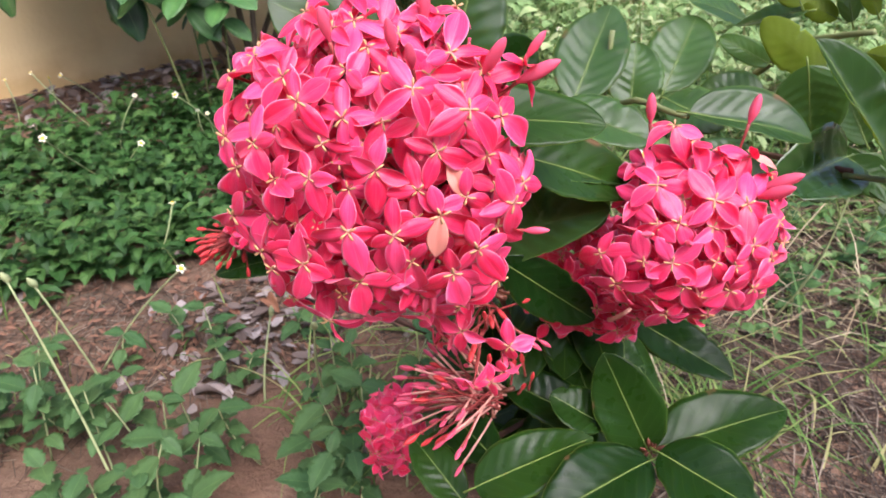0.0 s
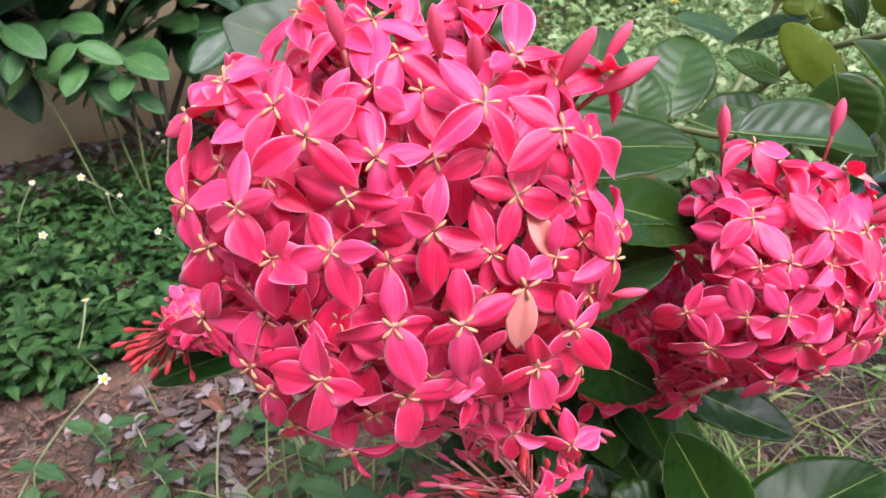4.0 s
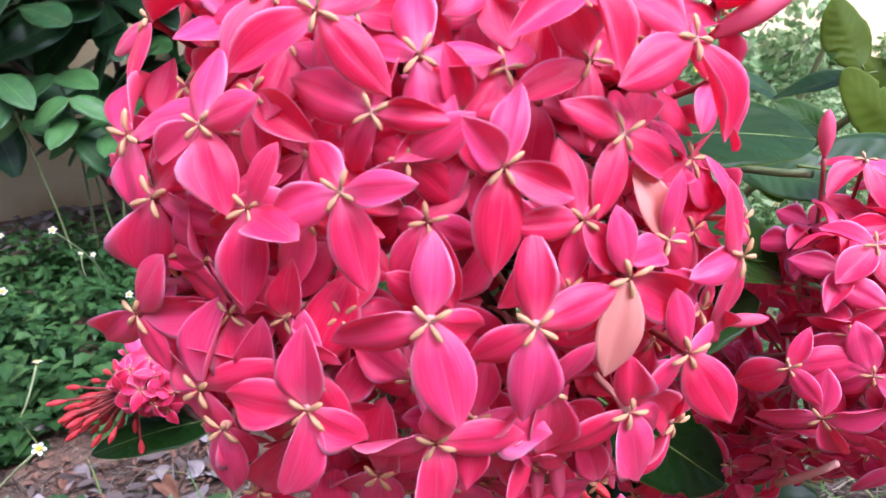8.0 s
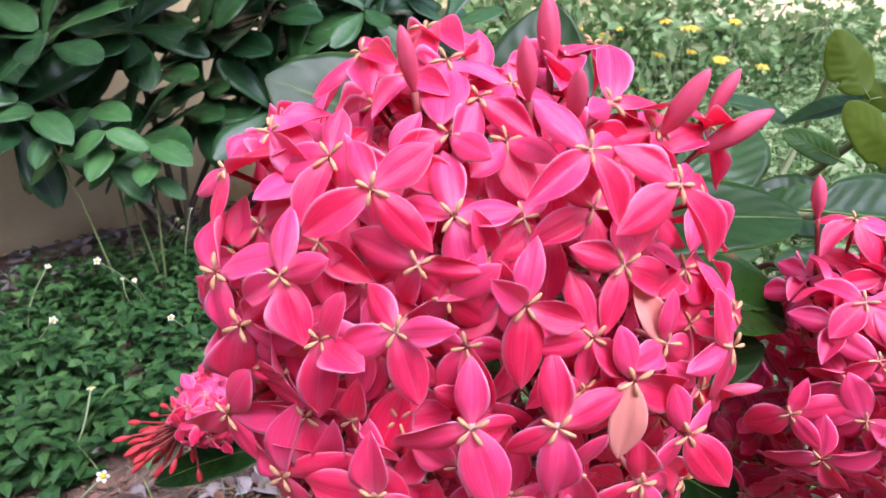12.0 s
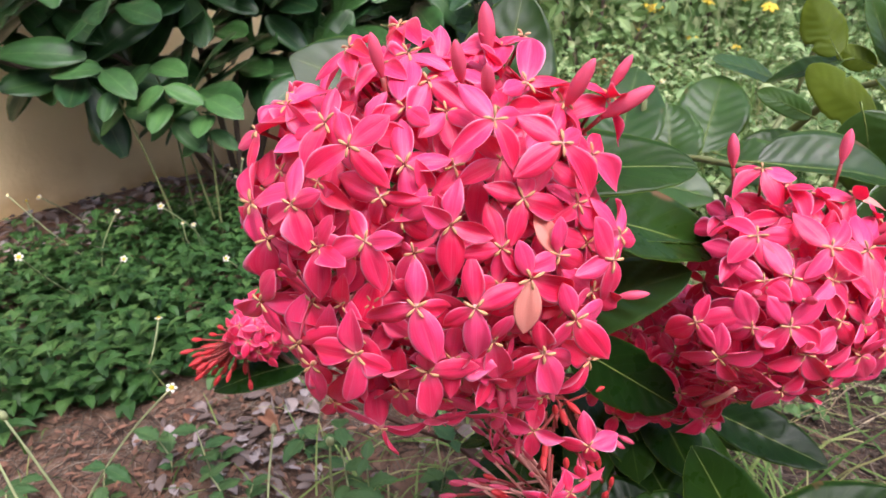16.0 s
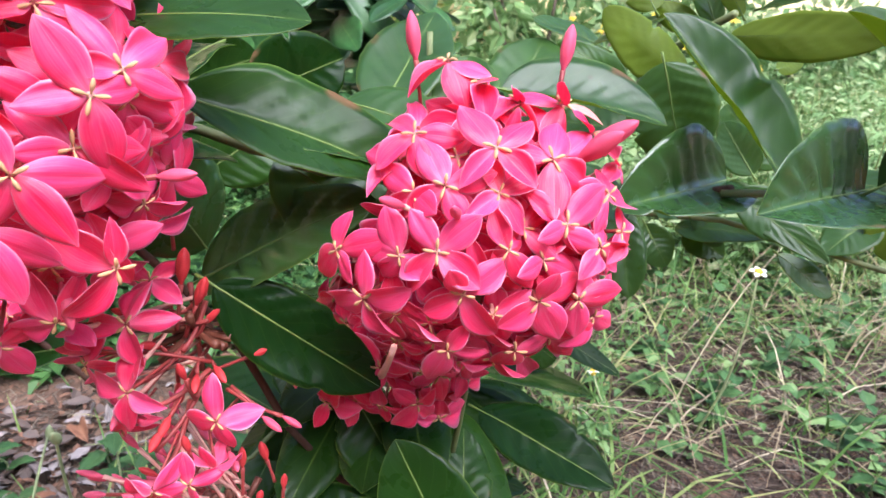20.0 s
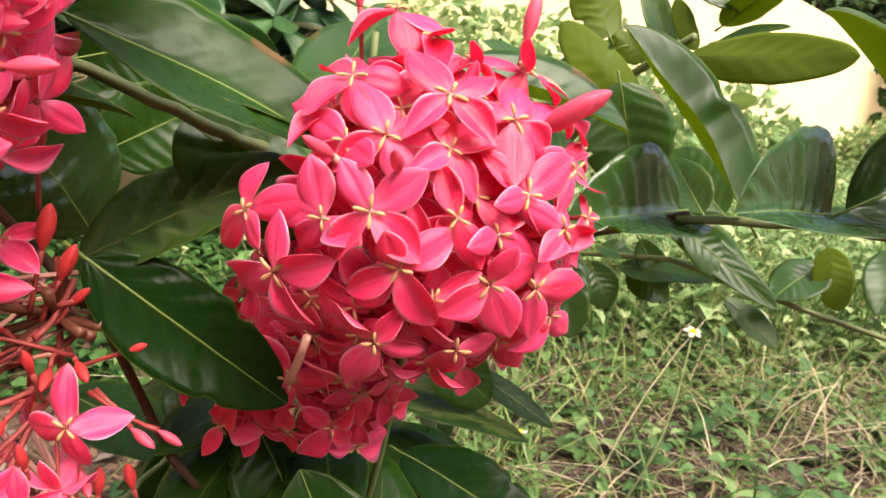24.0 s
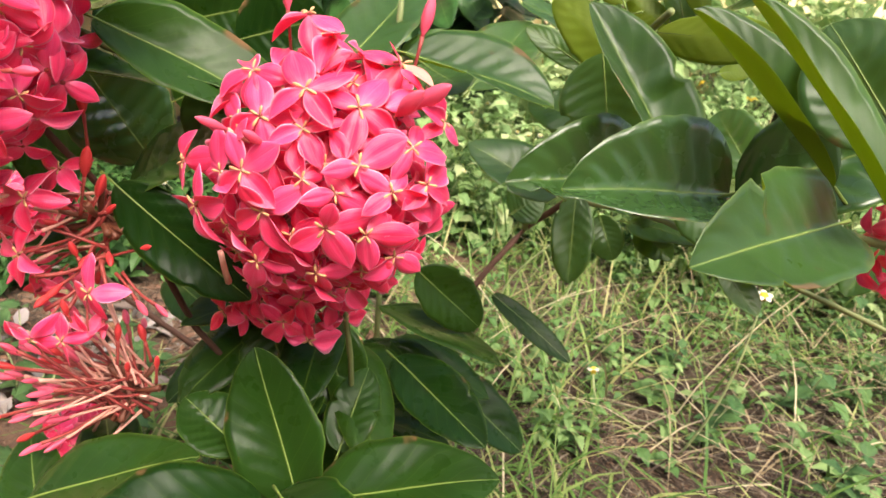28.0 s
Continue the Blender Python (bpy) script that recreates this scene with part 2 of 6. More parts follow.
WHITE_PETAL = plain("wild petal white", (0.80, 0.78, 0.62), 0.6, 0.2, 0.1, 300, 0, translucent=0.2)
YELLOW_PETAL = plain("wild petal yellow", (0.75, 0.55, 0.05), 0.6, 0.2, 0.1, 300, 0, translucent=0.2)
# dark wash of the unseen light-blocking wall, so it bounces little light
BLOCKER_PAINT = plain("blocker wash", (0.22, 0.17, 0.12), 0.8, 0.2, 0.3, 3, 0.3, 0.003)
BARK = plain("bark", (0.16, 0.12, 0.09), 0.85, 0.2, 0.4, 18, 0.8, 0.01)

SOIL, nt, p = mat("soil")
c = ramp(nt, noise_tex(nt, 9, 8), [(0.3, (0.075, 0.042, 0.024)), (0.55, (0.15, 0.085, 0.05)), (0.75, (0.25, 0.155, 0.10))])
c = mix(nt, ramp(nt, noise_tex(nt, 90, 6), [(0.45, (0,) * 3), (0.7, (0.7,) * 3)]), c, (0.15, 0.08, 0.05))
c = mix(nt, ramp(nt, noise_tex(nt, 0.9, 3), [(0.4, (0,) * 3), (0.6, (0.5,) * 3)]), c, (0.15, 0.10, 0.06))
nt.links.new(c, p.inputs["Base Color"])
p.inputs["Roughness"].default_value = 0.95
bump(nt, math_node(nt, "ADD", noise_tex(nt, 60, 8), math_node(nt, "MULTIPLY", noise_tex(nt, 260, 4), 0.4)), p, 0.9, 0.012)

PLASTER, nt, p = mat("wall plaster")
tc = nt.nodes.new("ShaderNodeTexCoord")
sp = nt.nodes.new("ShaderNodeSeparateXYZ")
nt.links.new(tc.outputs["Object"], sp.inputs[0])
edge = math_node(nt, "ADD", sp.outputs[2], math_node(nt, "MULTIPLY", math_node(nt, "SUBTRACT", noise_tex(nt, 6, 6), 0.5), 0.35))
stain = ramp(nt, edge, [(0.0, (0.6,) * 3), (0.04, (0.3,) * 3), (0.10, (0.06,) * 3), (0.2, (0,) * 3)])
c = mix(nt, noise_tex(nt, 3, 5), (0.90, 0.69, 0.34), (0.94, 0.78, 0.44))
c = mix(nt, stain, c, (0.50, 0.31, 0.10))
nt.links.new(c, p.inputs["Base Color"])
p.inputs["Roughness"].default_value = 0.9
bump(nt, noise_tex(nt, 70, 6), p, 0.4, 0.004)


# ---- builders ----
def mesh_of(name, verts, faces, materials, uvs=None, slots=None, smooth=True):
    me = bpy.data.meshes.new(name)
    me.from_pydata([tuple(v) for v in verts], [], faces)
    for m in materials:
        me.materials.append(m)
    if uvs is not None:
        layer = me.uv_layers.new(name="UVMap")
        idx = np.empty(len(me.loops), dtype=np.int32)
        me.loops.foreach_get("vertex_index", idx)
        layer.data.foreach_set("uv", np.asarray(uvs, dtype=np.float32)[idx].ravel())
    if slots is not None:
        me.polygons.foreach_set("material_index", np.asarray(slots, dtype=np.int32))
    if smooth:
        me.polygons.foreach_set("use_smooth", np.ones(len(me.polygons), dtype=bool))
    me.update()
    return me


def child(name, me, parent, m=None, label=""):
    ob = new(name, me)
    ob.parent = parent
    if m is not None:
        ob.matrix_basis = m
    if label:
        ob["label"] = label
    return ob


def thing(name, at, label, category, group="", kind=""):
    ob = new(name)
    ob.empty_display_size = 0.01
    ob.location = at
    return tagged(ob, label, category, group, kind)


def axes(z, x_hint):
    """A turn whose z axis is z and whose x axis lies nearest to x_hint."""
    z = Vector(z).normalized()
    x = Vector(x_hint) - z * z.dot(Vector(x_hint))
    x = x.normalized() if x.length > 1e-6 else z.orthogonal().normalized()
    y = z.cross(x)
    return Matrix((x, y, z)).transposed().to_4x4()


def blade_sheet(L, W, outline, height, nv, nu, thick, materials, name, edge=None):
    """A leaf or petal from the origin along +y, its face to +z: an upper and a lower skin joined at the rim."""
    verts, uvs, faces, slots = [], [], [], []
    for skin in (0, 1):
        for i in range(nv + 1):
            v = i / nv
            w = outline(v) * W / 2
            for j in range(nu + 1):
                u = 2 * j / nu - 1
                x, y = u * w * (edge(u, v) if edge else 1.0), v * L
                z = height(u, v, w, L)
                rim = 1 - abs(u) ** 3
                z += (thick / 2 if skin == 0 else -thick / 2) * (0.3 + 0.7 * rim)
                verts.append((x, y, z))
                uvs.append(((u + 1) / 2, v))
    n = (nv + 1) * (nu + 1)
    for skin in (0, 1):
        for i in range(nv):
            for j in range(nu):
                a = skin * n + i * (nu + 1) + j
                q = (a, a + 1, a + nu + 2, a + nu + 1)
                faces.append(q if skin == 0 else (a, a + nu + 1, a + nu + 2, a + 1))
                slots.append(skin)
    for i in range(nv):
        for j in (0, nu):
            a = i * (nu + 1) + j
            b = a + nu + 1
            q = (a, b, b + n, a + n) if j == 0 else (b, a, a + n, b + n)
            faces.append(q)
            slots.append(1)
    return mesh_of(name, verts, faces, materials, uvs, slots)


def tube_mesh(name, points, radii, sides, material, cap=True):
    verts, faces = [], []
    pts = [Vector(q) for q in points]
    ref = Vector((0.31, 0.17, 0.94))
    for i, q in enumerate(pts):
        d = (pts[min(i + 1, len(pts) - 1)] - pts[max(i - 1, 0)]).normalized()
        a = d.cross(ref)
        a = a.normalized() if a.length > 1e-4 else d.orthogonal().normalized()
        b = d.cross(a)
        for k in range(sides):
            t = 2 * math.pi * k / sides
            verts.append(q + (a * math.cos(t) + b * math.sin(t)) * radii[i])
    for i in range(len(pts) - 1):
        for k in range(sides):
            k2 = (k + 1) % sides
            faces.append((i * sides + k, i * sides + k2, (i + 1) * sides + k2, (i + 1) * sides + k))
    if cap:
        faces.append(tuple(range(sides))[::-1])
        faces.append(tuple((len(pts) - 1) * sides + k for k in range(sides)))
    return mesh_of(name, verts, faces, [material])


def bent(a, b, sag, n=8, side=(0, 0, 0)):
    a, b, side = Vector(a), Vector(b), Vector(side)
    return [a.lerp(b, i / n) + (Vector((0, 0, -sag)) + side) * math.sin(math.pi * i / n) for i in range(n + 1)]


# ---- ground and wall ----
def ground_height(x, y):
    d = math.hypot(x, y)
    k = 1.0 if d < 3 else max(0.0, 1 - (d - 3) / 4)
    return k * (0.012 * noise.noise((x * 2.2, y * 2.2, 0.3)) + 0.005 * noise.noise((x * 9, y * 9, 1.7)))


ticks = sorted(set([-90, -40, -18, -9, -6] + [round(-4 + 0.08 * i, 3) for i in range(108)] + [6, 9, 18, 40, 90]))
verts = [(x, y, ground_height(x, y)) for y in ticks for x in ticks]
nn = len(ticks)
faces = [(j * nn + i, j * nn + i + 1, (j + 1) * nn + i + 1, (j + 1) * nn + i) for j in range(nn - 1) for i in range(nn - 1)]
ground = new("ground", mesh_of("ground", verts, faces, [SOIL]))
tagged(ground, "reddish brown bare soil under weeds and dry grass", "ground", kind="structure")

WALL_A, WALL_DIR = Vector((-1.26, 1.47, 0)), Vector((0.735, 0.678, 0)).normalized()
WALL_N = Vector((-WALL_DIR.y, WALL_DIR.x, 0))
bm = bmesh.new()
bmesh.ops.create_cube(bm, size=1.0)
bmesh.ops.scale(bm, vec=(26.0, 0.2, 1.52), verts=bm.verts)
bmesh.ops.translate(bm, vec=(8.5, 0.1, 0.66), verts=bm.verts)
bmesh.ops.bevel(bm, geom=[e for e in bm.edges], offset=0.012, segments=2, affect="EDGES")
me = bpy.data.meshes.new("wall")
bm.to_mesh(me)
bm.free()
me.materials.append(PLASTER)
wall = new("wall_north", me)
wall.matrix_world = Matrix.Translation(WALL_A) @ axes((0, 0, 1), WALL_DIR)
tagged(wall, "long cream-yellow plastered wall with an ochre-stained foot", "wall", kind="structure")

# plain unseen wall added behind the camera to shade the plants in the foreground
bm = bmesh.new()
bmesh.ops.create_cube(bm, size=1.0)
bmesh.ops.scale(bm, vec=(16.0, 0.25, 2.5), verts=bm.verts)
bmesh.ops.bevel(bm, geom=[e for e in bm.edges], offset=0.015, segments=2, affect="EDGES")
me = bpy.data.meshes.new("blocker_slab")
bm.to_mesh(me)
bm.free()
me.materials.append(BLOCKER_PAINT)
blocker = new("wall_south", me)
blocker.location = (0.5, -2.5, 1.23)
tagged(blocker, "plain brown wall, unseen, added to block light", "wall", kind="structure")

# ---- the ixora: petals, florets, heads ----
def petal_outline(v):
    return max(0.10 if v < 0.05 else 0.015, math.sin(math.pi * min(1, 0.04 + 0.96 * v) ** 0.97) ** 0.78)


def petal_mesh(cup, reflex, twist, narrow, side_curl, materials, name="petal"):
    """Cupped or arched across, bent back along its length, with a crease in the middle and one margin that may roll up."""
    def h(u, v, w, L):
        roll = max(0.0, u - 0.35) / 0.65 if side_curl > 0 else max(0.0, -u - 0.35) / 0.65
        return (cup * u * u * w - reflex * v * v * L + twist * u * v * w + 0.05 * L * math.sin(math.pi * v) - 0.12 * w * math.exp(-26 * u * u)
                + abs(side_curl) * roll ** 2 * w * math.sin(math.pi * v) + 0.03 * w * math.sin(7 * v + 3 * u))
    return blade_sheet(1.0, 0.56 * narrow, petal_outline, h, 9, 10, 0.02, materials, name)


random.seed(11)
PETALS = [petal_mesh(cu, re, tw, na, sc, [PETAL, PETAL_BACK]) for cu, re, tw, na, sc in (
    (-0.30, 0.12, 0.15, 1.0, 0.0), (-0.42, 0.20, -0.2, 0.96, 0.9), (0.25, 0.05, 0.25, 1.04, -0.5), (-0.25, 0.28, 0.0, 1.02, 0.0),
    (-0.5, 0.12, 0.35, 0.92, 1.5), (-0.15, -0.04, -0.25, 1.08, 0.0), (-0.55, 0.24, 0.25, 0.88, -1.4), (0.5, 0.16, -0.4, 0.92, 0.4), (-0.38, 0.16, 0.1, 1.05, 0.0))]
PEACH_PETALS = [petal_mesh(0.1, 0.1, 0.1, 1.0, 0.0, [PEACH, PETAL_BACK])]


def lathe(name, profile, sides, materials, along=2):
    verts, faces = [], []
    for r, z in profile:
        for k in range(sides):
            t = 2 * math.pi * k / sides
            verts.append((r * math.cos(t), r * math.sin(t), z))
    for i in range(len(profile) - 1):
        for k in range(sides):
            k2 = (k + 1) % sides
            faces.append((i * sides + k, i * sides + k2, (i + 1) * sides + k2, (i + 1) * sides + k))
    faces.append(tuple(range(sides))[::-1])
    faces.append(tuple((len(profile) - 1) * sides + k for k in range(sides)))
    return mesh_of(name, verts, faces, materials)


# a floret stands on the origin with its face to +z; a unit is one petal's length
TUBES = [lathe("floret", [(0.045, -n), (0.04, -0.6 * n), (0.05, -0.2), (0.075, -0.03), (0.06, 0.03), (0.02, 0.05)], 7, [m])
         for n, m in ((1.5, TUBE), (1.9, TUBE_PALE))]
STAMEN_MESH = lathe("stamen", [(0.012, 0.0), (0.014, 0.05), (0.026, 0.09), (0.034, 0.17), (0.028, 0.26), (0.008, 0.30)], 7, [STAMEN])
for v in STAMEN_MESH.vertices:
    v.co.x += 0.7 * v.co.z ** 2


def lobed(me):
    """Four rolled petals twisted round one another."""
    for v in me.vertices:
        t = math.atan2(v.co.y, v.co.x)
        k = 1 + 0.09 * math.cos(4 * t + 2.2 * v.co.z)
        v.co.x, v.co.y = v.co.x * k, v.co.y * k
    return me


BUDS = [lobed(lathe("bud", [(0.045 * k, 0), (0.05 * k, 0.05), (0.11 * k, 0.2), (0.155 * k, 0.42), (0.15 * k, 0.62), (0.115 * k, 0.82), (0.06 * k, 0.94), (0.018, 1.0)], 12, [m]))
        for k, m in ((1.0, BUD), (1.1, BUD_RED), (0.85, BUD))]


def floret(head, at, normal, x_hint, size, rng, spread=0.0, peach=0, tube=None, full=True):
    """One open floret under its head: the tube, four petals and four stamens with a style."""
    m = Matrix.Translation(Vector(at) - head.location) @ axes(normal, x_hint) @ Matrix.Scale(size, 4)
    f = child("floret", TUBES[rng.randrange(2)] if tube is None else TUBES[tube], head, m)
    drop = rng.uniform(-0.10, 0.22) + spread + (rng.uniform(-0.5, 0.5) if rng.random() < 0.15 else 0)
    for k in range(4):
        me = PEACH_PETALS[0] if k < peach else PETALS[rng.randrange(len(PETALS))]
        tilt = drop + rng.gauss(0, 0.25)
        turn = Matrix.Rotation(k * math.pi / 2 - math.pi / 2 + rng.uniform(-0.13, 0.13), 4, "Z")
        lift = Matrix.Rotation(-tilt, 4, "X")
        roll = Matrix.Rotation(rng.gauss(0, 0.24), 4, "Y")
        s = rng.uniform(0.9, 1.08)
        child("petal", me, f, turn @ Matrix.Translation((0, 0.05, 0.01 + 0.012 * (k % 2))) @ lift @ roll @ Matrix.Scale(s, 4),
              label="peach-coloured fading petal" if k < peach else "")
    if not full:
        return f
    for k in range(4):
        turn = Matrix.Rotation(k * math.pi / 2 + math.pi / 4 + rng.uniform(-0.2, 0.2), 4, "Z")
        lean = Matrix.Rotation(rng.uniform(0.9, 1.35), 4, "Y")
        child("stamen", STAMEN_MESH, f, turn @ Matrix.Translation((0.03, 0, 0.05)) @ lean @ Matrix.Diagonal((1.0, 1.0, 0.72, 1)))
    return f


def bud(head, base, tip, size, rng, kind=0, width=1.0):
    """A closed bud on its stalk: from base out to tip."""
    base, tip = Vector(base), Vector(tip)
    d = (tip - base).normalized()
    neck = tip - d * size
    off = head.location
    stalk = child("bud_stalk", tube_mesh("bud_stalk", [q - off for q in bent(base, neck, rng.uniform(-0.002, 0.003), 5)],
                                         [0.0009, 0.0008, 0.0007, 0.0007, 0.0008, 0.0010], 6, TUBE if kind != 2 else TUBE_PALE), head)
    m = Matrix.Translation(neck - off) @ axes(d, (rng.random(), rng.random(), rng.random())) @ Matrix.Diagonal((size * width, size * width, size, 1))
    child("bud", BUDS[kind], head, m)


def head_frame(centre, axis, az, el):
    """Place, normal and eastward direction on a head's rounded face."""
    az, el = radians(az), radians(el)
    q = Vector((math.cos(el) * math.cos(az), math.cos(el) * math.sin(az), math.sin(el)))
    at = Vector(centre) + Vector((q.x * axis[0], q.y * axis[1], q.z * axis[2]))
    n = Vector((q.x / axis[0], q.y / axis[1], q.z / axis[2])).normalized()
    east = Vector((0, 0, 1)).cross(n)
    east = east.normalized() if east.length > 1e-4 else Vector((1, 0, 0))
    return at, n, east


BLOOMS = {}


def bloom(head, at, *tips, peach=0):
    """One of a head's well-seen florets: its place and its petal tips from there, in millimetres."""
    centre, axis, rng, taken = BLOOMS[head.name]
    wide = 0.90 if axis[0] > 0.07 else 1.0
    at = Vector(at) / 1000
    tips = [Vector(q) / 1000 for q in tips]
    d = at - centre
    n = Vector((d.x / axis[0] ** 2, d.y / axis[1] ** 2, d.z / axis[2] ** 2)).normalized()
    n = (n + Vector((0, -0.45, 0.08))).normalized()
    size = sum(q.length for q in tips) / len(tips) / 1.05
    m = Matrix.Translation(at - head.location) @ axes(n, tips[0]) @ Matrix.Scale(size, 4)
    f = child("floret", TUBES[rng.randrange(2)], head, m)
    back = m.inverted()
    for k, q in enumerate(tips):
        y = q.normalized()
        up = n if abs(n.dot(y)) < 0.93 else (n + Vector((0, -0.3, 0.6))).normalized()
        x = y.cross(up).normalized()
        w = Matrix.Translation(at - head.location + y * 0.05 * size + n * 0.0003 * (k % 2)) @ Matrix((x, y, x.cross(y))).transposed().to_4x4()
        me = PEACH_PETALS[0] if k + 1 == peach else PETALS[rng.randrange(len(PETALS))]
        child("petal", me, f, back @ w @ Matrix.Rotation(rng.gauss(0, 0.16), 4, "Y") @ Matrix.Scale((q.length - 0.05 * size) * 1.02, 4) @ Matrix.Diagonal((wide * rng.uniform(0.9, 1.08), 1, 1, 1)),
              label="peach-coloured fading petal" if k + 1 == peach else "")
    for k in range(4):
        turn = Matrix.Rotation(k * math.pi / 2 + math.pi / 4 + rng.uniform(-0.2, 0.2), 4, "Z")
        lean = Matrix.Rotation(rng.uniform(0.95, 1.35), 4, "Y")
        child("stamen", STAMEN_MESH, f, turn @ Matrix.Translation((0.03, 0, 0.06)) @ lean @ Matrix.Diagonal((1.1, 1.1, rng.uniform(0.62, 0.86), 1)))
    taken.append(at)


def flower_head(centre, axis, label, seed):
    """An empty head that florets are then set on."""
    rng = random.Random(seed)
    head = thing("flower_head", (centre[0], centre[1], centre[2] - axis[2]), label, "flower", "ixora flower heads")
    BLOOMS[head.name] = (Vector(centre), axis, rng, [])
    return head, rng


def crowd(head, rows, size, fill, lower=-60, depth=0.92, west=-2.0, east=2.0):
    """Florets of the flanks, and two deeper layers that close the gaps; none further west than the given share of the half-width, nor further east on the upper half."""
    centre, axis, rng, taken = BLOOMS[head.name]
    for az, el, tw in rows:
        at, n, across = head_frame(centre, axis, az, el)
        if min(((at - q).length for q in taken), default=1) < size * 1.1 or at.x < centre.x + west * axis[0] or (el > 10 and at.x > centre.x + east * axis[0]):
            continue
        x = across * math.cos(radians(tw)) + n.cross(across) * math.sin(radians(tw))
        n2 = (n + Vector([rng.gauss(0, 0.17) for _ in range(3)]) + Vector((0, -0.4, 0.1))).normalized()
        floret(head, at + n * rng.uniform(-0.002, 0.003), n2, x, size * rng.uniform(0.86, 1.10), rng)
        taken.append(at)
    golden = math.pi * (3 - math.sqrt(5))
    for count, shrink, apart, turn in ((fill * 4, depth, 0.66, 0.0), (fill * 3, 0.79, 0.0, 1.3)):
        for k in range(count):
            z = 1 - 2 * (k + 0.5) / count
            el, az = math.degrees(math.asin(z)) + rng.uniform(-5, 5), math.degrees(k * golden + turn) % 360 + rng.uniform(-6, 6)
            at, n, _ = head_frame(centre, [a * shrink for a in axis], az, min(89, max(-89, el)))
            if el < lower or at.x < centre.x + west * axis[0] or (el > 10 and at.x > centre.x + east * axis[0]):
                continue
            if apart and min(((at - q).length for q in taken), default=1) < size * apart or not apart and at.y > centre[1] + 0.3 * axis[1]:
                continue
            if apart:
                taken.append(at)
            n2 = (n + Vector([rng.gauss(0, 0.25) for _ in range(3)]) + Vector((0, -0.5 if at.y < centre[1] + 0.5 * axis[1] else 0.0, 0))).normalized()
            floret(head, at, n2, (rng.uniform(-1, 1), rng.uniform(-1, 1), rng.uniform(-1, 1)), size * rng.uniform(0.88, 1.05), rng, full=bool(apart) and at.y < centre[1] - 0.1 * axis[1])


HEAD1_TIERA = [(151, 84, 43), (-102, 77, 27), (-141, 71, 68), (178, 68, 17), (13, 68, 72), (-55, 64, 6), (-81, 63, 51), (7, 63, 77), (-74, 50, 10), (-175, 49, 14), (-152, 48, 67), (-18, 48, 23), (-129, 47, 44), (-60, 47, 19), (1, 43, 76), (-114, 40, 45), (-1, 39, 76), (-171, 37, 15), (-94, 36, 7), (-37, 36, 25), (-78, 35, 5), (-64, 35, 36)]
HEAD1_TIERB = [(-121, 30, 80), (-16, 30, 14), (-98, 28, 81), (-72, 26, 25), (-131, 24, 33), (-58, 24, 58), (-94, 23, 30), (-81, 21, 89), (-167, 17, 19), (-104, 16, 25), (-119, 14, 62), (-68, 14, 16), (-142, 13, 65), (-92, 13, 7), (-51, 9, 37), (-61, 6, 65), (-16, 6, 76), (-138, 5, 75), (-91, 0, 2), (-76, -1, 9), (-121, -1, 5), (-22, -2, 33)]
HEAD1_TIERC = [(-37, -4, 30), (-149, -7, 17), (-86, -10, 30), (-71, -11, 17), (-39, -15, 40), (-112, -17, 70), (-132, -18, 56), (-78, -18, 21), (-90, -20, 87), (-52, -21, 30), (-65, -23, 13), (-99, -27, 80), (-25, -32, 51), (-146, -33, 38), (-136, -43, 48), (-39, -44, 37), (-38, -46, 38), (-121, -52, 61), (-55, -55, 22), (-91, -58, 84)]
HEAD2_TIERA = [(-87, 56, 35), (-106, 47, 34), (-59, 45, 76), (-107, 36, 36), (-54, 36, 47), (-86, 33, 67), (-121, 32, 53), (-35, 28, 15), (-58, 22, 67), (-28, 14, 73), (-106, 12, 48), (-82, 12, 58), (-45, 9, 45), (-69, 8, 48), (-120, 7, 50), (-166, 0, 13), (-96, -5, 32), (-70, -7, 30)]
HEAD2_TIERB = [(-85, -9, 36), (-142, -16, 22), (-36, -17, 54), (-130, -25, 8), (-102, -34, 86), (-62, -34, 30), (-77, -39, 15), (-147, -47, 36), (-120, -59, 62), (-89, -62, 3), (-116, -63, 66)]

SIZE = 0.0154
PINK_HEAD = "full round head of coral-pink four-petalled florets with cream stamens"
C1, A1 = (-0.028, 0.281, 0.4450), (0.0755, 0.058, 0.079)
head1, rng = flower_head(C1, A1, "large " + PINK_HEAD, 3)
bloom(head1, (-51.9, 269.0, 523.2), (-13.0, -4.8, -7.5), (1.7, -14.0, -6.0), (5.4, 13.0, 2.3), (8.4, -11.6, -0.5))
bloom(head1, (-36.5, 287.2, 527.7), (-8.0, 11.4, -3.1), (0.5, -20.5, -3.1), (9.0, -18.6, -1.8), (13.7, -15.5, -1.4))
bloom(head1, (-30.9, 265.4, 521.0), (-12.0, 7.5, -2.0), (-1.7, -16.1, -13.0), (13.8, -4.6, -2.9), (7.6, 11.8, 2.6))
bloom(head1, (-88.3, 267.3, 495.5), (6.4, 11.3, 11.1), (16.4, -9.8, 8.1), (-11.9, 4.2, -6.6), (-4.7, -6.9, -12.1))
bloom(head1, (-79.2, 279.5, 503.9), (17.2, -11.6, -0.3), (-10.1, 3.8, -9.4), (4.6, -18.8, -7.4), (9.4, -7.4, 7.7))
bloom(head1, (-58.4, 251.0, 501.5), (-17.1, 10.8, -4.3), (2.0, 10.8, 9.1), (-7.9, -6.5, -14.1))
bloom(head1, (-47.5, 234.2, 498.0), (-5.2, 9.1, 10.1), (13.1, 3.3, 8.1), (-15.9, 0.1, -9.6), (11.0, -7.5, -11.4))
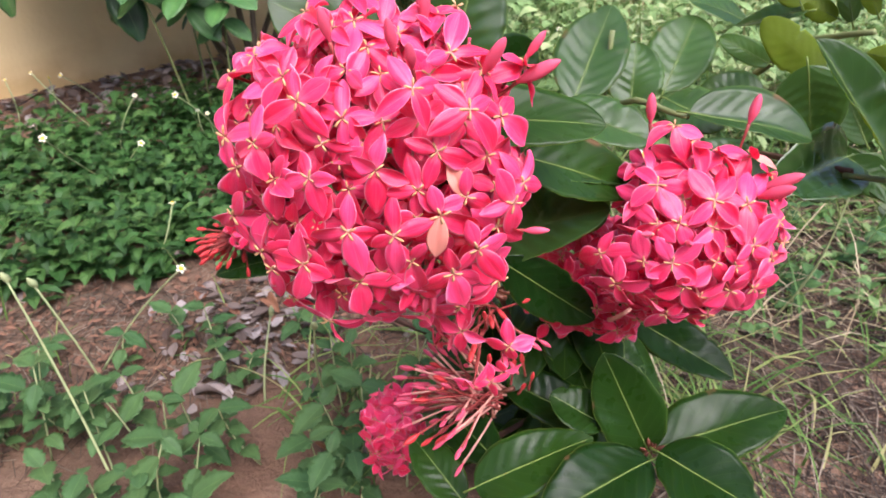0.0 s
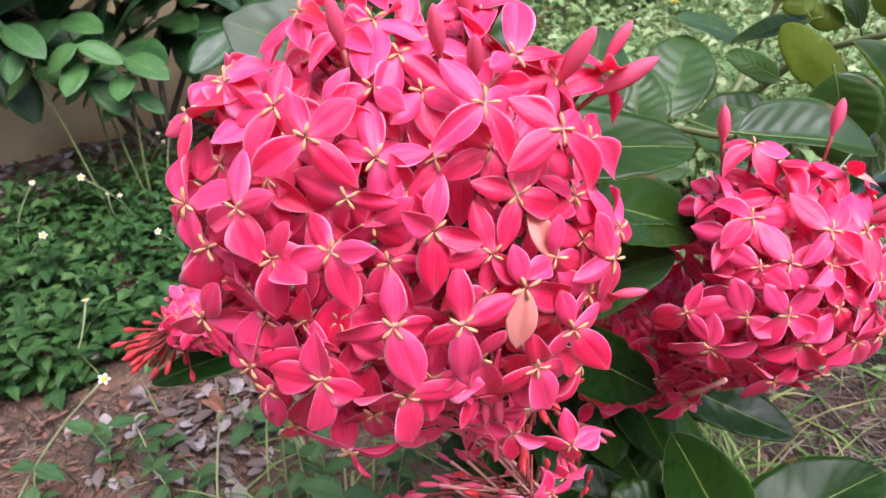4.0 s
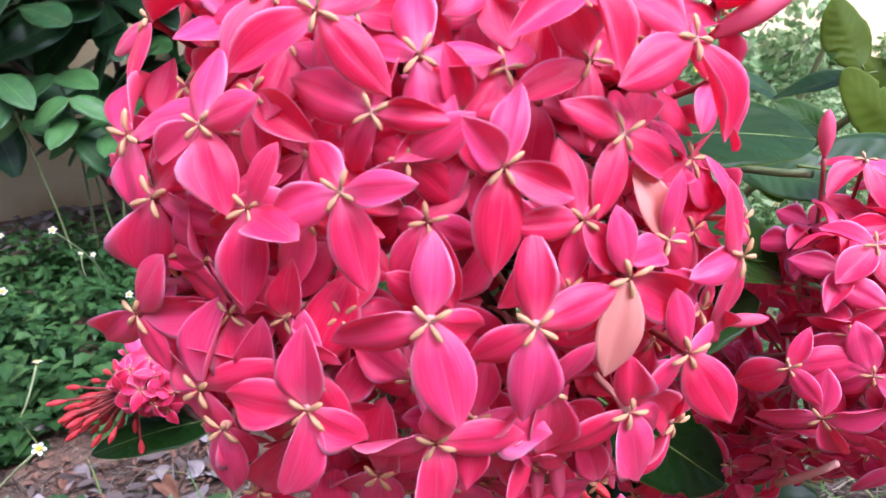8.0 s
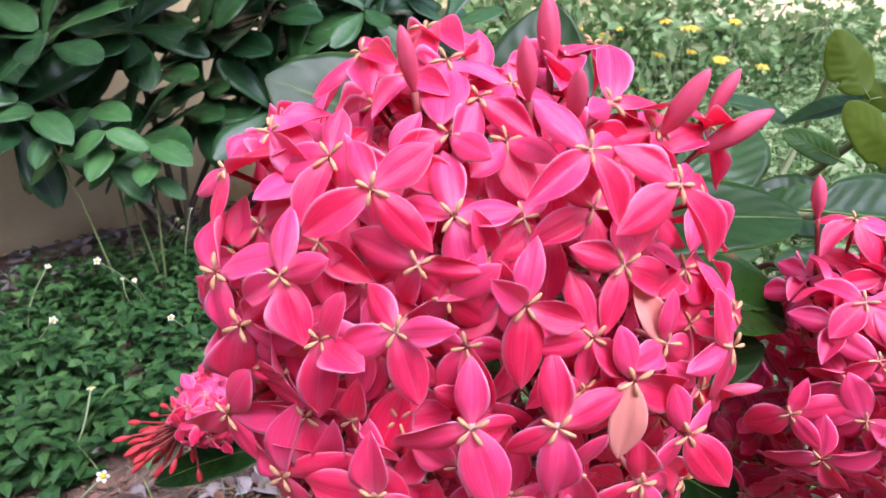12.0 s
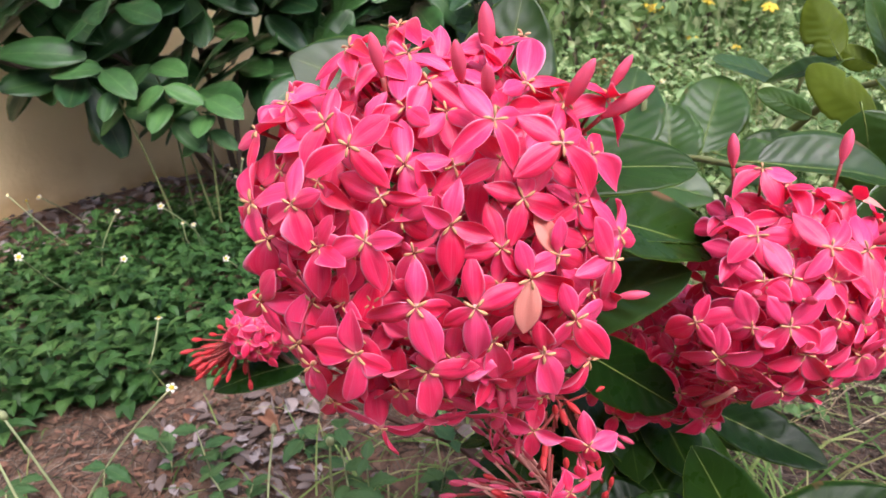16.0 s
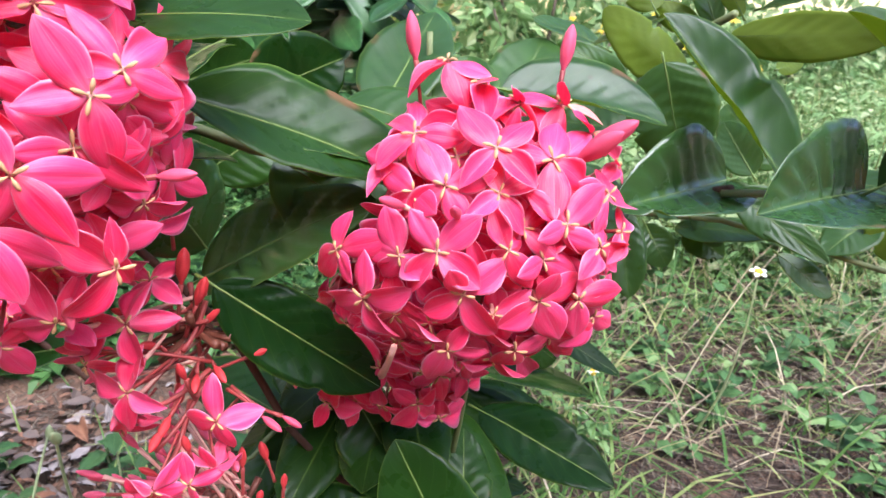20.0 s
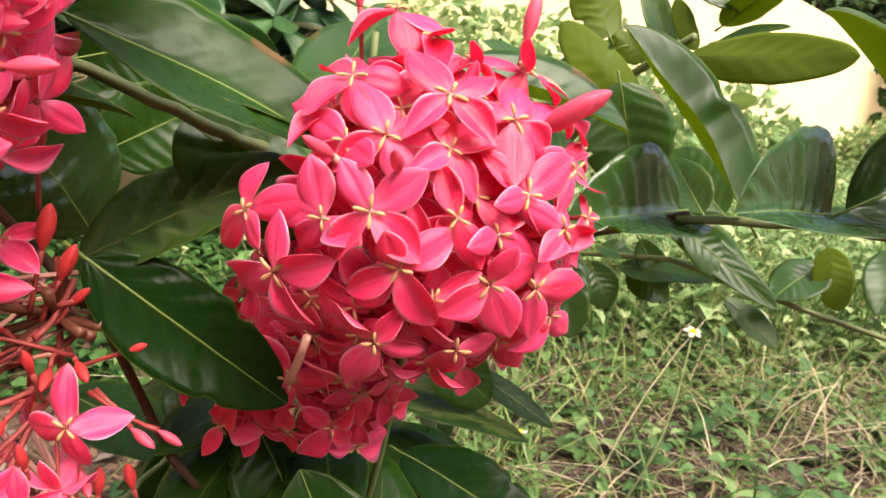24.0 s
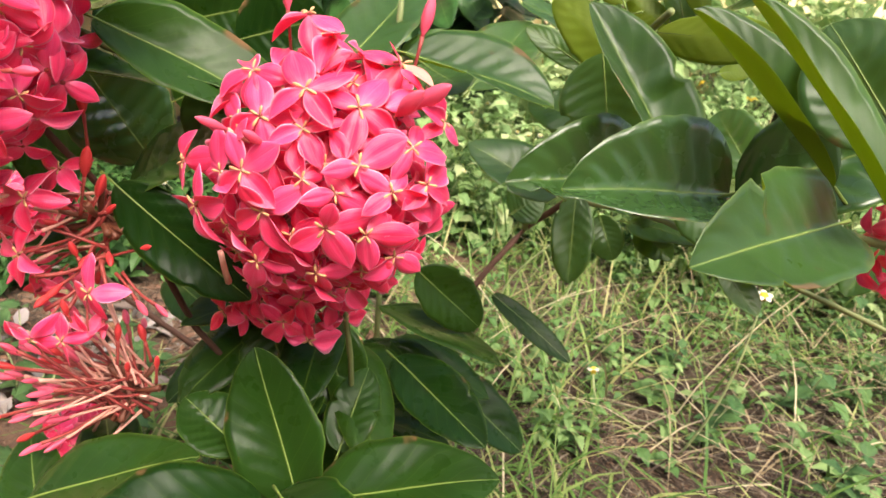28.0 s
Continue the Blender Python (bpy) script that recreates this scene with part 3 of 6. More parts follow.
bloom(head1, (-38.4, 231.0, 482.0), (-15.8, 6.1, 5.4), (3.5, 9.7, 9.9), (13.0, -5.9, 0.4), (-5.5, 4.6, -12.4))
bloom(head1, (-30.5, 235.5, 491.3), (-2.2, 9.6, 13.4), (14.8, 1.3, 0.6), (3.7, -6.8, -16.0), (-12.7, 6.1, 2.2))
bloom(head1, (-68.8, 235.0, 478.7), (-0.7, 8.1, 14.5), (10.5, -7.5, 6.0), (3.8, -6.0, -14.5), (-10.9, 5.1, -7.6))
bloom(head1, (-88.6, 251.1, 473.5), (-4.3, 16.6, 11.7), (17.2, -7.8, 8.6), (-0.6, -4.9, -16.3), (-11.8, 10.9, -13.1))
bloom(head1, (-61.5, 243.7, 483.4), (2.4, -7.2, -15.0), (12.0, -7.9, -6.8), (-10.1, 10.1, -0.7))
bloom(head1, (-43.3, 224.7, 469.7), (-14.5, 2.2, -5.8), (-7.6, 9.7, 7.2), (11.4, -7.8, 3.5), (4.6, -3.2, -16.9))
bloom(head1, (-32.2, 231.5, 473.9), (-8.9, 5.3, -9.8), (10.1, 4.1, -9.2), (9.5, -7.1, 8.0), (-8.1, 11.6, 1.8))
bloom(head1, (-16.0, 226.0, 474.3), (1.8, 2.7, 13.9), (13.0, 1.7, -5.6), (-0.4, -3.6, -18.9), (-7.4, -8.1, 9.1))
bloom(head1, (-15.2, 239.1, 489.3), (-6.5, -6.4, -12.1), (6.4, 10.7, 6.9), (4.0, 3.2, -13.3))
bloom(head1, (-0.0, 239.8, 491.0), (-13.5, -6.5, -5.2), (1.2, -6.4, -14.6), (9.4, 9.7, 4.7), (-7.7, -6.5, 10.1))
bloom(head1, (-2.1, 235.6, 504.6), (-10.4, 6.0, 10.9), (8.2, 11.6, -1.8), (-13.3, -8.2, -8.5), (6.4, -5.8, -13.7))
bloom(head1, (19.1, 241.5, 495.1), (-12.9, -0.3, 10.0), (7.0, 12.4, -0.2), (11.0, -1.1, -17.1), (-14.4, -11.2, -6.7))
bloom(head1, (8.6, 264.1, 510.1), (2.9, 15.6, 13.4), (17.5, 11.0, -1.5), (10.7, 7.0, -6.4), (-6.3, -12.8, 1.0))
bloom(head1, (21.4, 268.4, 502.2), (-19.3, -7.5, 1.5), (-3.0, -14.7, -7.3), (9.1, -2.1, -11.5), (7.5, 15.7, 5.5))
bloom(head1, (39.0, 281.4, 500.8), (-14.2, -15.1, -1.0), (-6.9, -9.9, 7.6), (3.1, -12.9, 5.3), (6.0, -2.9, -17.1))
bloom(head1, (0.7, 288.1, 520.2), (-14.2, -11.0, 2.2), (-3.4, -19.4, -6.3), (10.4, -8.8, 4.3), (-4.7, -11.2, 7.5))
bloom(head1, (8.3, 287.1, 522.7), (-14.2, 1.3, -0.5), (8.4, 7.7, -8.5), (4.0, 1.5, -13.6))
bloom(head1, (-23.9, 256.7, 513.1), (-5.4, -12.5, -11.2), (13.3, -6.6, -7.7), (6.2, 12.8, 1.0), (-8.7, 11.2, -1.7))
bloom(head1, (-17.9, 251.8, 503.9), (-8.0, -11.0, -4.3), (8.9, -11.1, -0.2), (-3.9, 13.0, 4.4), (3.9, -9.1, -11.7))
bloom(head1, (6.8, 237.2, 478.4), (16.1, 6.7, -8.7), (-3.8, -5.9, -14.3), (-11.0, -6.0, 6.8), (3.4, 10.8, 8.7))
bloom(head1, (18.8, 239.5, 457.4), (-7.5, -0.9, 14.5), (11.4, 8.4, -9.7), (-9.1, -11.0, -0.3), (1.4, -3.3, 13.8), peach=1)
bloom(head1, (9.1, 230.8, 452.9), (15.7, 8.8, -9.7), (-2.2, -2.3, -20.5), (-9.1, -3.6, -12.6), (-3.1, -1.7, 13.8), peach=2)
bloom(head1, (-0.4, 231.4, 463.7), (-11.6, -8.3, 0.8), (9.6, 2.1, -11.0), (-4.2, 2.9, 14.4), (7.6, 11.1, 4.7))
bloom(head1, (-28.0, 220.7, 448.2), (0.7, 1.5, 15.1), (11.5, 6.5, -5.5), (5.4, -2.4, -19.9), (-17.8, 1.6, -5.6))
bloom(head1, (-9.1, 222.5, 446.7), (-0.8, 1.4, 16.9), (16.2, 4.8, 4.5), (0.6, -2.7, -20.6), (-11.1, 0.2, -9.0))
bloom(head1, (-26.2, 224.7, 420.4), (-18.7, 3.2, -6.0), (17.8, 2.3, -1.2), (0.6, -0.9, -20.7), (0.5, -8.6, 11.4))
bloom(head1, (-50.4, 224.6, 427.7), (-19.9, 5.5, -1.9), (0.2, -1.5, 17.8), (-4.4, -2.5, -20.1), (10.6, 1.7, -9.5))
bloom(head1, (-74.3, 236.1, 424.7), (4.3, -0.4, 20.3), (19.0, -5.8, 5.8), (-10.0, 9.8, 2.6), (1.8, 5.5, -19.9))
bloom(head1, (-89.6, 246.1, 436.6), (20.4, -2.9, 2.2), (6.1, -1.7, -12.8), (-12.6, 5.9, -10.5), (7.6, -7.0, 15.0))
bloom(head1, (-82.0, 243.5, 462.8), (14.6, -10.1, -3.3), (-6.8, 3.3, -19.3), (-12.8, 12.2, -10.9), (10.6, -3.9, 11.8))
bloom(head1, (-81.7, 247.3, 449.1), (14.9, -10.5, -4.9), (-11.9, 15.8, -6.2), (4.7, -1.6, 14.4), (10.2, -9.5, 3.0))
bloom(head1, (-60.7, 232.0, 464.5), (-3.0, -3.4, -20.2), (9.4, -10.6, -1.8), (-10.0, 5.1, -8.9), (6.1, -4.7, 12.0))
bloom(head1, (-67.1, 237.0, 441.3), (4.3, 0.9, -19.0), (10.3, -5.0, 8.6), (-11.5, 8.0, -2.8))
bloom(head1, (-50.6, 229.5, 432.6), (-0.8, -6.5, 12.7), (7.9, -1.1, 19.2), (-9.8, 6.4, -8.2), (5.0, 3.1, -18.3))
bloom(head1, (-28.6, 228.8, 463.6), (9.0, 8.7, -6.9), (-9.0, 10.3, -4.1), (5.0, -1.6, -16.4), (-6.4, 0.5, -12.8))
bloom(head1, (38.4, 248.0, 451.3), (-7.8, -4.1, 17.6), (5.3, 13.2, 0.9), (-11.9, -11.0, -0.3), (2.4, 1.8, -20.5))
bloom(head1, (41.7, 257.4, 456.5), (10.5, 11.7, -7.3), (5.3, 17.7, 9.4), (-6.8, -3.9, 15.7), (-8.7, -11.2, 1.8))
bloom(head1, (30.6, 257.7, 486.4), (11.6, 7.4, -15.5), (-7.4, -7.3, 9.8), (-3.7, -11.4, -7.7), (4.3, 13.3, 2.9))
bloom(head1, (25.8, 252.1, 471.1), (-8.8, -7.3, 8.6), (8.6, 6.4, -12.1), (11.4, 17.4, 0.2), (-8.1, -11.6, -2.1))
bloom(head1, (31.6, 248.7, 438.5), (-8.7, -8.0, 11.6), (9.5, 15.1, -3.2), (-7.9, -11.8, 0.9), (13.9, 7.7, -13.3))
bloom(head1, (24.6, 235.3, 434.8), (15.7, 12.8, -4.5), (12.0, 1.6, -16.8), (-6.9, -1.7, -13.2), (-3.7, -2.9, 14.2))
bloom(head1, (14.1, 234.6, 421.5), (-13.6, -1.0, -14.4), (12.1, 10.1, -13.5), (-1.2, -3.6, 13.8), (5.2, 0.5, -20.1))
bloom(head1, (33.2, 256.2, 404.3), (-11.3, -9.8, 14.3), (-13.0, -5.7, -14.1), (2.1, -2.2, 14.0))
bloom(head1, (-3.7, 230.5, 429.0), (2.0, 5.6, -19.9), (-12.8, 1.1, -14.9), (7.1, -5.8, 10.9), (-8.8, -4.3, 10.4))
bloom(head1, (-49.0, 243.6, 380.3), (-18.0, 0.8, 7.7), (4.6, -3.4, -13.1), (18.4, 2.5, -0.9), (-1.6, -0.0, 20.7))
bloom(head1, (-38.0, 235.3, 404.4), (-0.0, 5.7, -19.9), (-11.8, 9.0, -14.5), (10.9, -4.4, 8.2), (1.4, -5.1, 20.1))
bloom(head1, (-67.2, 246.5, 390.6), (-8.4, 4.7, 10.9), (6.7, 5.5, -11.3), (9.4, -6.1, 17.5), (-7.3, 3.5, -11.8))
bloom(head1, (-70.5, 236.0, 415.3), (3.2, 4.8, -14.3), (-1.6, 2.6, -20.5), (-9.8, 10.4, -1.1))
bloom(head1, (-40.0, 264.7, 518.1), (-9.0, -8.8, -7.2), (-6.9, 12.5, -0.7), (9.2, -10.4, -3.3))
bloom(head1, (-31.0, 248.5, 506.5), (-14.1, -1.3, -3.9), (-7.3, 12.2, 1.6), (9.1, -10.4, -3.6))
bloom(head1, (-68.7, 241.2, 462.5), (-13.0, 8.6, -7.7), (11.2, -4.9, 7.4), (-1.4, -1.2, -15.3))
crowd(head1, HEAD1_TIERA + HEAD1_TIERB + HEAD1_TIERC, SIZE, 54, depth=0.9, east=0.78)
TOP_BUDS = [
    ((-0.005, 0.279, 0.536), (-0.05, 0.0, 1), 0.019, 0),
    ((0.031, 0.261, 0.518), (0.45, -0.25, 0.85), 0.019, 0),
    ((0.054, 0.274, 0.506), (0.8, -0.1, 0.5), 0.021, 0),
    ((-0.041, 0.252, 0.530), (-0.15, -0.2, 1), 0.015, 0),
    ((-0.014, 0.250, 0.527), (-0.1, -0.3, 1), 0.015, 0),
    ((-0.004, 0.239, 0.521), (-0.02, -0.5, 0.9), 0.014, 0),
    ((0.047, 0.281, 0.516), (0.5, 0.0, 0.8), 0.014, 0),
]
LOW_BUDS = [
    ((-0.020, 0.250, 0.381), (0.0, -0.3, -1), 0.014, 2),
    ((-0.001, 0.245, 0.388), (0.0, -0.4, -1), 0.014, 2),
    ((0.004, 0.243, 0.390), (0.1, -0.4, -1), 0.014, 2),
    ((0.020, 0.253, 0.386), (0.35, -0.4, -1), 0.014, 2),
    ((-0.030, 0.256, 0.374), (-0.05, -0.2, -1), 0.014, 2),
    ((-0.098, 0.268, 0.455), (-1, -0.2, 0.25), 0.016, 0),
    ((-0.095, 0.270, 0.43), (-1, -0.2, -0.1), 0.016, 2),
    ((0.056, 0.262, 0.430), (1, -0.1, 0.15), 0.012, 0),
]
for tip, d, s, k in TOP_BUDS + LOW_BUDS:
    t, d = Vector(tip), Vector(d).normalized()
    bud(head1, t - d * 0.045, t, s, rng, k)

C2, A2 = (0.129, 0.327, 0.391), (0.056, 0.044, 0.053)
head2, rng = flower_head(C2, A2, "smaller " + PINK_HEAD, 5)
bloom(head2, (135.9, 295.3, 433.2), (-11.8, 12.6, 10.1), (11.6, 14.0, 8.7), (-10.5, -7.6, -10.2), (12.8, -4.7, -10.5))
bloom(head2, (110.0, 305.2, 434.7), (-9.9, 13.9, 1.9), (14.7, -4.1, 0.3), (-12.2, -3.9, -10.7), (4.6, -11.7, -10.4))
bloom(head2, (120.9, 291.6, 421.6), (-8.6, 12.5, 11.8), (15.5, 2.6, 4.1), (-13.0, -1.6, -9.9), (6.9, -5.8, -11.8))
bloom(head2, (110.9, 294.0, 418.7), (-11.8, 10.5, 5.6), (-9.5, 4.1, -9.2), (8.0, -10.7, -3.8))
bloom(head2, (85.8, 296.1, 397.3), (3.8, -0.2, 13.3), (-11.1, 11.1, -12.6), (17.7, -6.8, 6.7), (6.8, -9.5, -7.5))
bloom(head2, (95.5, 289.6, 383.3), (-1.0, 0.7, 15.9), (-13.8, 12.1, -8.4), (16.0, -6.7, 6.1), (10.1, -0.7, -14.7))
bloom(head2, (107.1, 288.5, 399.1), (-7.6, 4.8, -10.5), (-4.9, 6.5, 14.8), (-14.2, 7.4, 0.5), (10.0, -8.9, -3.5))
bloom(head2, (119.4, 282.2, 403.5), (-8.7, 5.2, 11.5), (13.0, 2.7, 11.3), (13.4, -1.7, -11.0), (-9.9, 0.8, -14.4))
bloom(head2, (137.4, 291.8, 420.0), (8.4, -3.4, -11.9), (13.2, 6.8, 4.4), (-9.3, -8.8, -5.3), (-5.2, 7.8, 10.2))
bloom(head2, (153.9, 301.6, 428.8), (-13.7, -0.4, 5.1), (0.9, -10.5, -16.6), (14.8, 3.9, -8.9), (3.9, 16.4, 11.0))
bloom(head2, (159.2, 329.0, 442.6), (-17.3, 0.3, 5.9), (14.4, -1.7, -4.9), (-5.7, -12.1, -15.1), (-2.2, -10.9, 8.3), peach=2)
bloom(head2, (129.5, 329.0, 448.9), (3.5, -17.4, -9.5), (11.9, 3.3, -6.2), (-8.6, 10.5, -2.8), (5.0, -12.4, 3.7))
bloom(head2, (143.8, 330.0, 442.6), (-10.6, -14.4, -3.4), (11.1, -13.0, -10.6), (-1.0, -11.2, 8.2))
bloom(head2, (170.0, 328.2, 433.3), (-8.8, -16.0, -2.8), (8.3, 6.8, -8.7), (-5.2, -8.7, 9.5))
bloom(head2, (159.0, 292.5, 410.7), (12.7, 12.4, 9.6), (-12.9, -0.2, 10.5), (-6.5, -12.2, -1.0), (9.1, 2.6, -11.2))
bloom(head2, (141.0, 285.4, 403.8), (-5.5, 3.5, 12.8), (-9.1, 6.7, -8.0), (8.5, 0.7, -13.1), (6.1, 12.0, 3.3))
bloom(head2, (152.3, 289.1, 399.8), (13.5, 6.5, -7.1), (-5.3, -12.8, -0.4), (4.4, 10.4, 8.0))
bloom(head2, (170.9, 296.6, 402.1), (13.4, 12.6, -8.2), (-12.7, -6.5, 6.3), (-5.1, -11.4, -6.0), (1.7, 11.1, 8.2))
bloom(head2, (173.6, 306.8, 416.9), (10.9, 16.2, -4.7), (-2.7, -9.0, -10.7), (0.2, 11.5, 7.8), (-10.0, -7.7, 5.7))
bloom(head2, (179.8, 309.4, 403.6), (5.6, 14.7, 4.4), (-5.2, -9.9, -8.2), (9.1, 11.9, -7.9))
bloom(head2, (127.7, 281.7, 390.0), (-13.0, 2.1, -8.8), (10.8, 2.7, -15.2), (14.0, 1.8, 10.6), (-4.2, -7.2, 11.1))
bloom(head2, (137.7, 286.0, 381.7), (11.7, 1.9, 7.8), (3.5, 5.5, -15.9), (-9.1, 7.6, -7.3))
bloom(head2, (151.3, 284.3, 387.9), (16.4, 7.9, 4.4), (5.2, -7.4, 10.5), (8.3, 6.6, -16.0), (-12.6, -1.7, -9.5))
bloom(head2, (164.5, 290.4, 386.3), (17.9, 9.1, -1.3), (6.4, 11.3, 5.0), (1.0, 4.6, -15.7), (-2.3, 8.5, -10.7))
bloom(head2, (123.5, 286.7, 367.7), (-13.5, -0.5, 9.4), (6.6, -3.8, 11.6), (-7.2, 6.4, -17.7), (13.8, 1.5, -2.8))
bloom(head2, (117.2, 288.5, 376.5), (-12.8, 2.4, 7.2), (-9.3, 6.1, -8.2), (8.1, -7.6, 8.4))
bloom(head2, (179.5, 326.6, 423.6), (-4.8, -12.6, -3.3), (6.0, 8.8, -8.9), (-4.7, -11.2, 6.6))
bloom(head2, (145.7, 291.5, 366.2), (-10.7, -4.8, 7.5), (13.7, 6.2, -0.1), (-3.6, 10.1, -17.0))
child("bud_stalk", tube_mesh("bud_stalk", [Vector(q) - head2.location for q in bent((0.1052, 0.2905, 0.3655), (0.0985, 0.3070, 0.3440), 0.001, 4)], [0.0012, 0.0012, 0.0013, 0.0014, 0.0016], 7, TUBE_PALE), head2, label="bare pale tube whose petals have dropped")
crowd(head2, HEAD2_TIERA + HEAD2_TIERB, SIZE * 0.97, 34, depth=0.88, west=-0.5, east=0.6)
bloom(head2, (118.6, 331.9, 455.6), (-14.4, -5.8, -9.6), (8.0, -11.4, -12.6), (15.0, -0.2, -4.7), (-10.6, 8.0, 0.1))
for tip, d, s, k in (((0.105, 0.336, 0.472), (-0.12, 0, 1), 0.0165, 0), ((0.163, 0.350, 0.469), (0.14, 0.1, 1), 0.0165, 0),
                     ((0.183, 0.316, 0.440), (0.8, -0.3, 0.6), 0.021, 0), ((0.176, 0.305, 0.438), (0.6, -0.5, 0.6), 0.020, 0),
                     ((0.124, 0.274, 0.420), (-0.1, -0.9, 0.5), 0.013, 2), ((0.102, 0.280, 0.420), (-0.5, -0.8, 0.4), 0.013, 2)):
    t, d = Vector(tip), Vector(d).normalized()
    bud(head2, t - d * 0.045, t, s, rng, k)

head3, rng = flower_head((0.098, 0.372, 0.328), (0.045, 0.036, 0.050), "half-hidden crimson flower head shaded by leaves", 8)
bloom(head3, (76.0, 340.6, 327.4), (-16.2, 10.9, -0.7), (2.0, 1.4, -13.2), (13.4, -3.7, 6.5), (-10.9, 7.2, 6.6))
bloom(head3, (67.0, 353.4, 299.7), (-8.4, 9.9, 3.3), (-6.3, -1.7, -12.4), (15.0, -11.0, 2.9), (6.9, -9.9, 15.3))
bloom(head3, (47.2, 359.5, 323.2), (-3.8, -2.8, 12.6), (16.7, -10.1, 1.4), (6.2, -6.9, 9.7))
bloom(head3, (57.0, 356.1, 318.8), (-6.6, -0.8, -13.8), (10.3, -10.2, -3.5), (6.9, -9.1, 11.7))
bloom(head3, (94.4, 333.3, 331.8), (-13.7, 4.3, 12.5), (15.3, 1.1, 1.2), (-5.0, 1.3, -15.2), (11.0, 3.5, -6.9))
bloom(head3, (109.9, 337.1, 312.8), (-11.6, 3.9, -15.2), (-9.0, -6.4, 7.7), (7.4, -5.7, 9.7), (7.8, 6.0, -10.5))
bloom(head3, (118.6, 336.8, 327.2), (-12.2, -1.4, -5.4), (3.2, 3.6, -16.1), (8.8, 9.2, 4.4), (-5.0, -5.7, 11.1))
bloom(head3, (129.1, 346.0, 328.7), (4.6, 5.8, -12.5), (-5.7, -12.1, 1.1), (8.3, 9.7, -4.2), (0.1, -8.2, 10.7))
bloom(head3, (118.7, 347.7, 299.1), (12.7, 14.4, -3.1), (-11.2, -6.9, 2.8), (1.4, -5.7, 12.1))
crowd(head3, [], SIZE * 0.9, 16, -50, 0.84)

# the spent head below: long bare tubes, closed buds and a few drooping florets
def spent_head(centre, label, seed, tubes, open_florets, aim, reach, wide=0.62):
    rng = random.Random(seed)
    head = thing("flower_head", centre, label, "flower", "ixora flower heads")
    c, aim = Vector(centre), Vector(aim).normalized()
    for k in range(tubes):
        d = (aim * 0.62 + Vector([rng.gauss(0, wide) for _ in range(3)])).normalized()
        while d.dot(aim) < 0.25:
            d = (aim * 0.62 + Vector([rng.gauss(0, wide) for _ in range(3)])).normalized()
        b = c + Vector([rng.uniform(-0.012, 0.012) for _ in range(3)])
        bud(head, b, c + d * reach * rng.uniform(0.62, 1.15), rng.uniform(0.009, 0.0125), rng, (1 if rng.random() < 0.15 else 2 if rng.random() < 0.7 else 0), 1.0)
    for k in range(open_florets):
        d = (aim + Vector([rng.gauss(0, 0.36) for _ in range(3)])).normalized()
        d.x = min(d.x, 0.1)
        floret(head, c + d * reach * rng.uniform(0.8, 1.1), d + Vector((0, -0.2, 0.1)), (rng.random(), rng.random(), rng.random()),
               SIZE * rng.uniform(0.8, 0.95), rng, spread=0.25)
    for k in range(14):
        d = Vector([rng.uniform(-1, 1) for _ in range(3)]).normalized()
        child("calyx", tube_mesh("calyx", bent((0, 0, 0), d * 0.018, 0.001, 3), [0.0014, 0.0013, 0.0016, 0.0018], 6, CALYX), head)
    return head, rng


head4, rng = spent_head((0.022, 0.322, 0.352), "open half-faded head of drooping pink florets on red tubes", 21, 16, 4, (-0.5, -0.6, -0.25), 0.046)
floret(head4, (0.041, 0.291, 0.331), (0.05, -0.95, 0.25), (-0.17, 0.43, 0.89), SIZE * 1.04, rng, tube=0)
floret(head4, (0.032, 0.283, 0.309), (0.1, -0.95, 0.15), (-0.30, 0.44, 0.85), SIZE * 0.84, rng, spread=0.1, tube=0)
floret(head4, (0.039, 0.290, 0.312), (0.2, -0.35, -1.0), (0.44, -0.36, -0.82), SIZE * 0.80, rng, spread=0.6, tube=0)
floret(head4, (0.014, 0.290, 0.369), (-0.1, -0.95, 0.2), (0.82, 0.58, 0.01), SIZE * 1.1, rng, tube=0)
floret(head4, (0.014, 0.309, 0.377), (0.0, -0.8, 0.7), (0.70, 0.21, -0.68), SIZE * 0.90, rng, tube=0)
floret(head4, (0.014, 0.284, 0.346), (-0.2, -0.95, 0.0), (0.82, 0.55, -0.11), SIZE * 1.00, rng, tube=0)
floret(head4, (0.022, 0.277, 0.311), (-0.1, -0.8, -0.5), (0.38, 0.73, 0.57), SIZE * 0.90, rng, tube=0)
bud(head4, (0.017, 0.323, 0.384), (0.020, 0.318, 0.414), 0.0135, rng, 1)
bud(head4, (0.020, 0.312, 0.356), (0.026, 0.313, 0.389), 0.0145, rng, 1)
bud(head4, (0.022, 0.314, 0.352), (0.032, 0.315, 0.377), 0.0125, rng, 1)
bud(head4, (0.022, 0.318, 0.350), (0.035, 0.317, 0.363), 0.0095, rng, 1)
bud(head4, (0.030, 0.316, 0.336), (0.052, 0.318, 0.346), 0.0080, rng, 1)
bud(head4, (0.027, 0.306, 0.330), (0.025, 0.299, 0.349), 0.0090, rng, 1)
bud(head4, (0.028, 0.318, 0.342), (0.039, 0.307, 0.337), 0.0100, rng, 1)
bud(head4, (0.037, 0.312, 0.331), (0.061, 0.302, 0.320), 0.0100, rng, 0)
bud(head4, (0.037, 0.316, 0.330), (0.067, 0.308, 0.318), 0.0090, rng, 0)
bud(head4, (0.031, 0.291, 0.309), (0.030, 0.287, 0.327), 0.0090, rng, 1)
bud(head4, (0.037, 0.303, 0.316), (0.048, 0.289, 0.311), 0.0100, rng, 0)
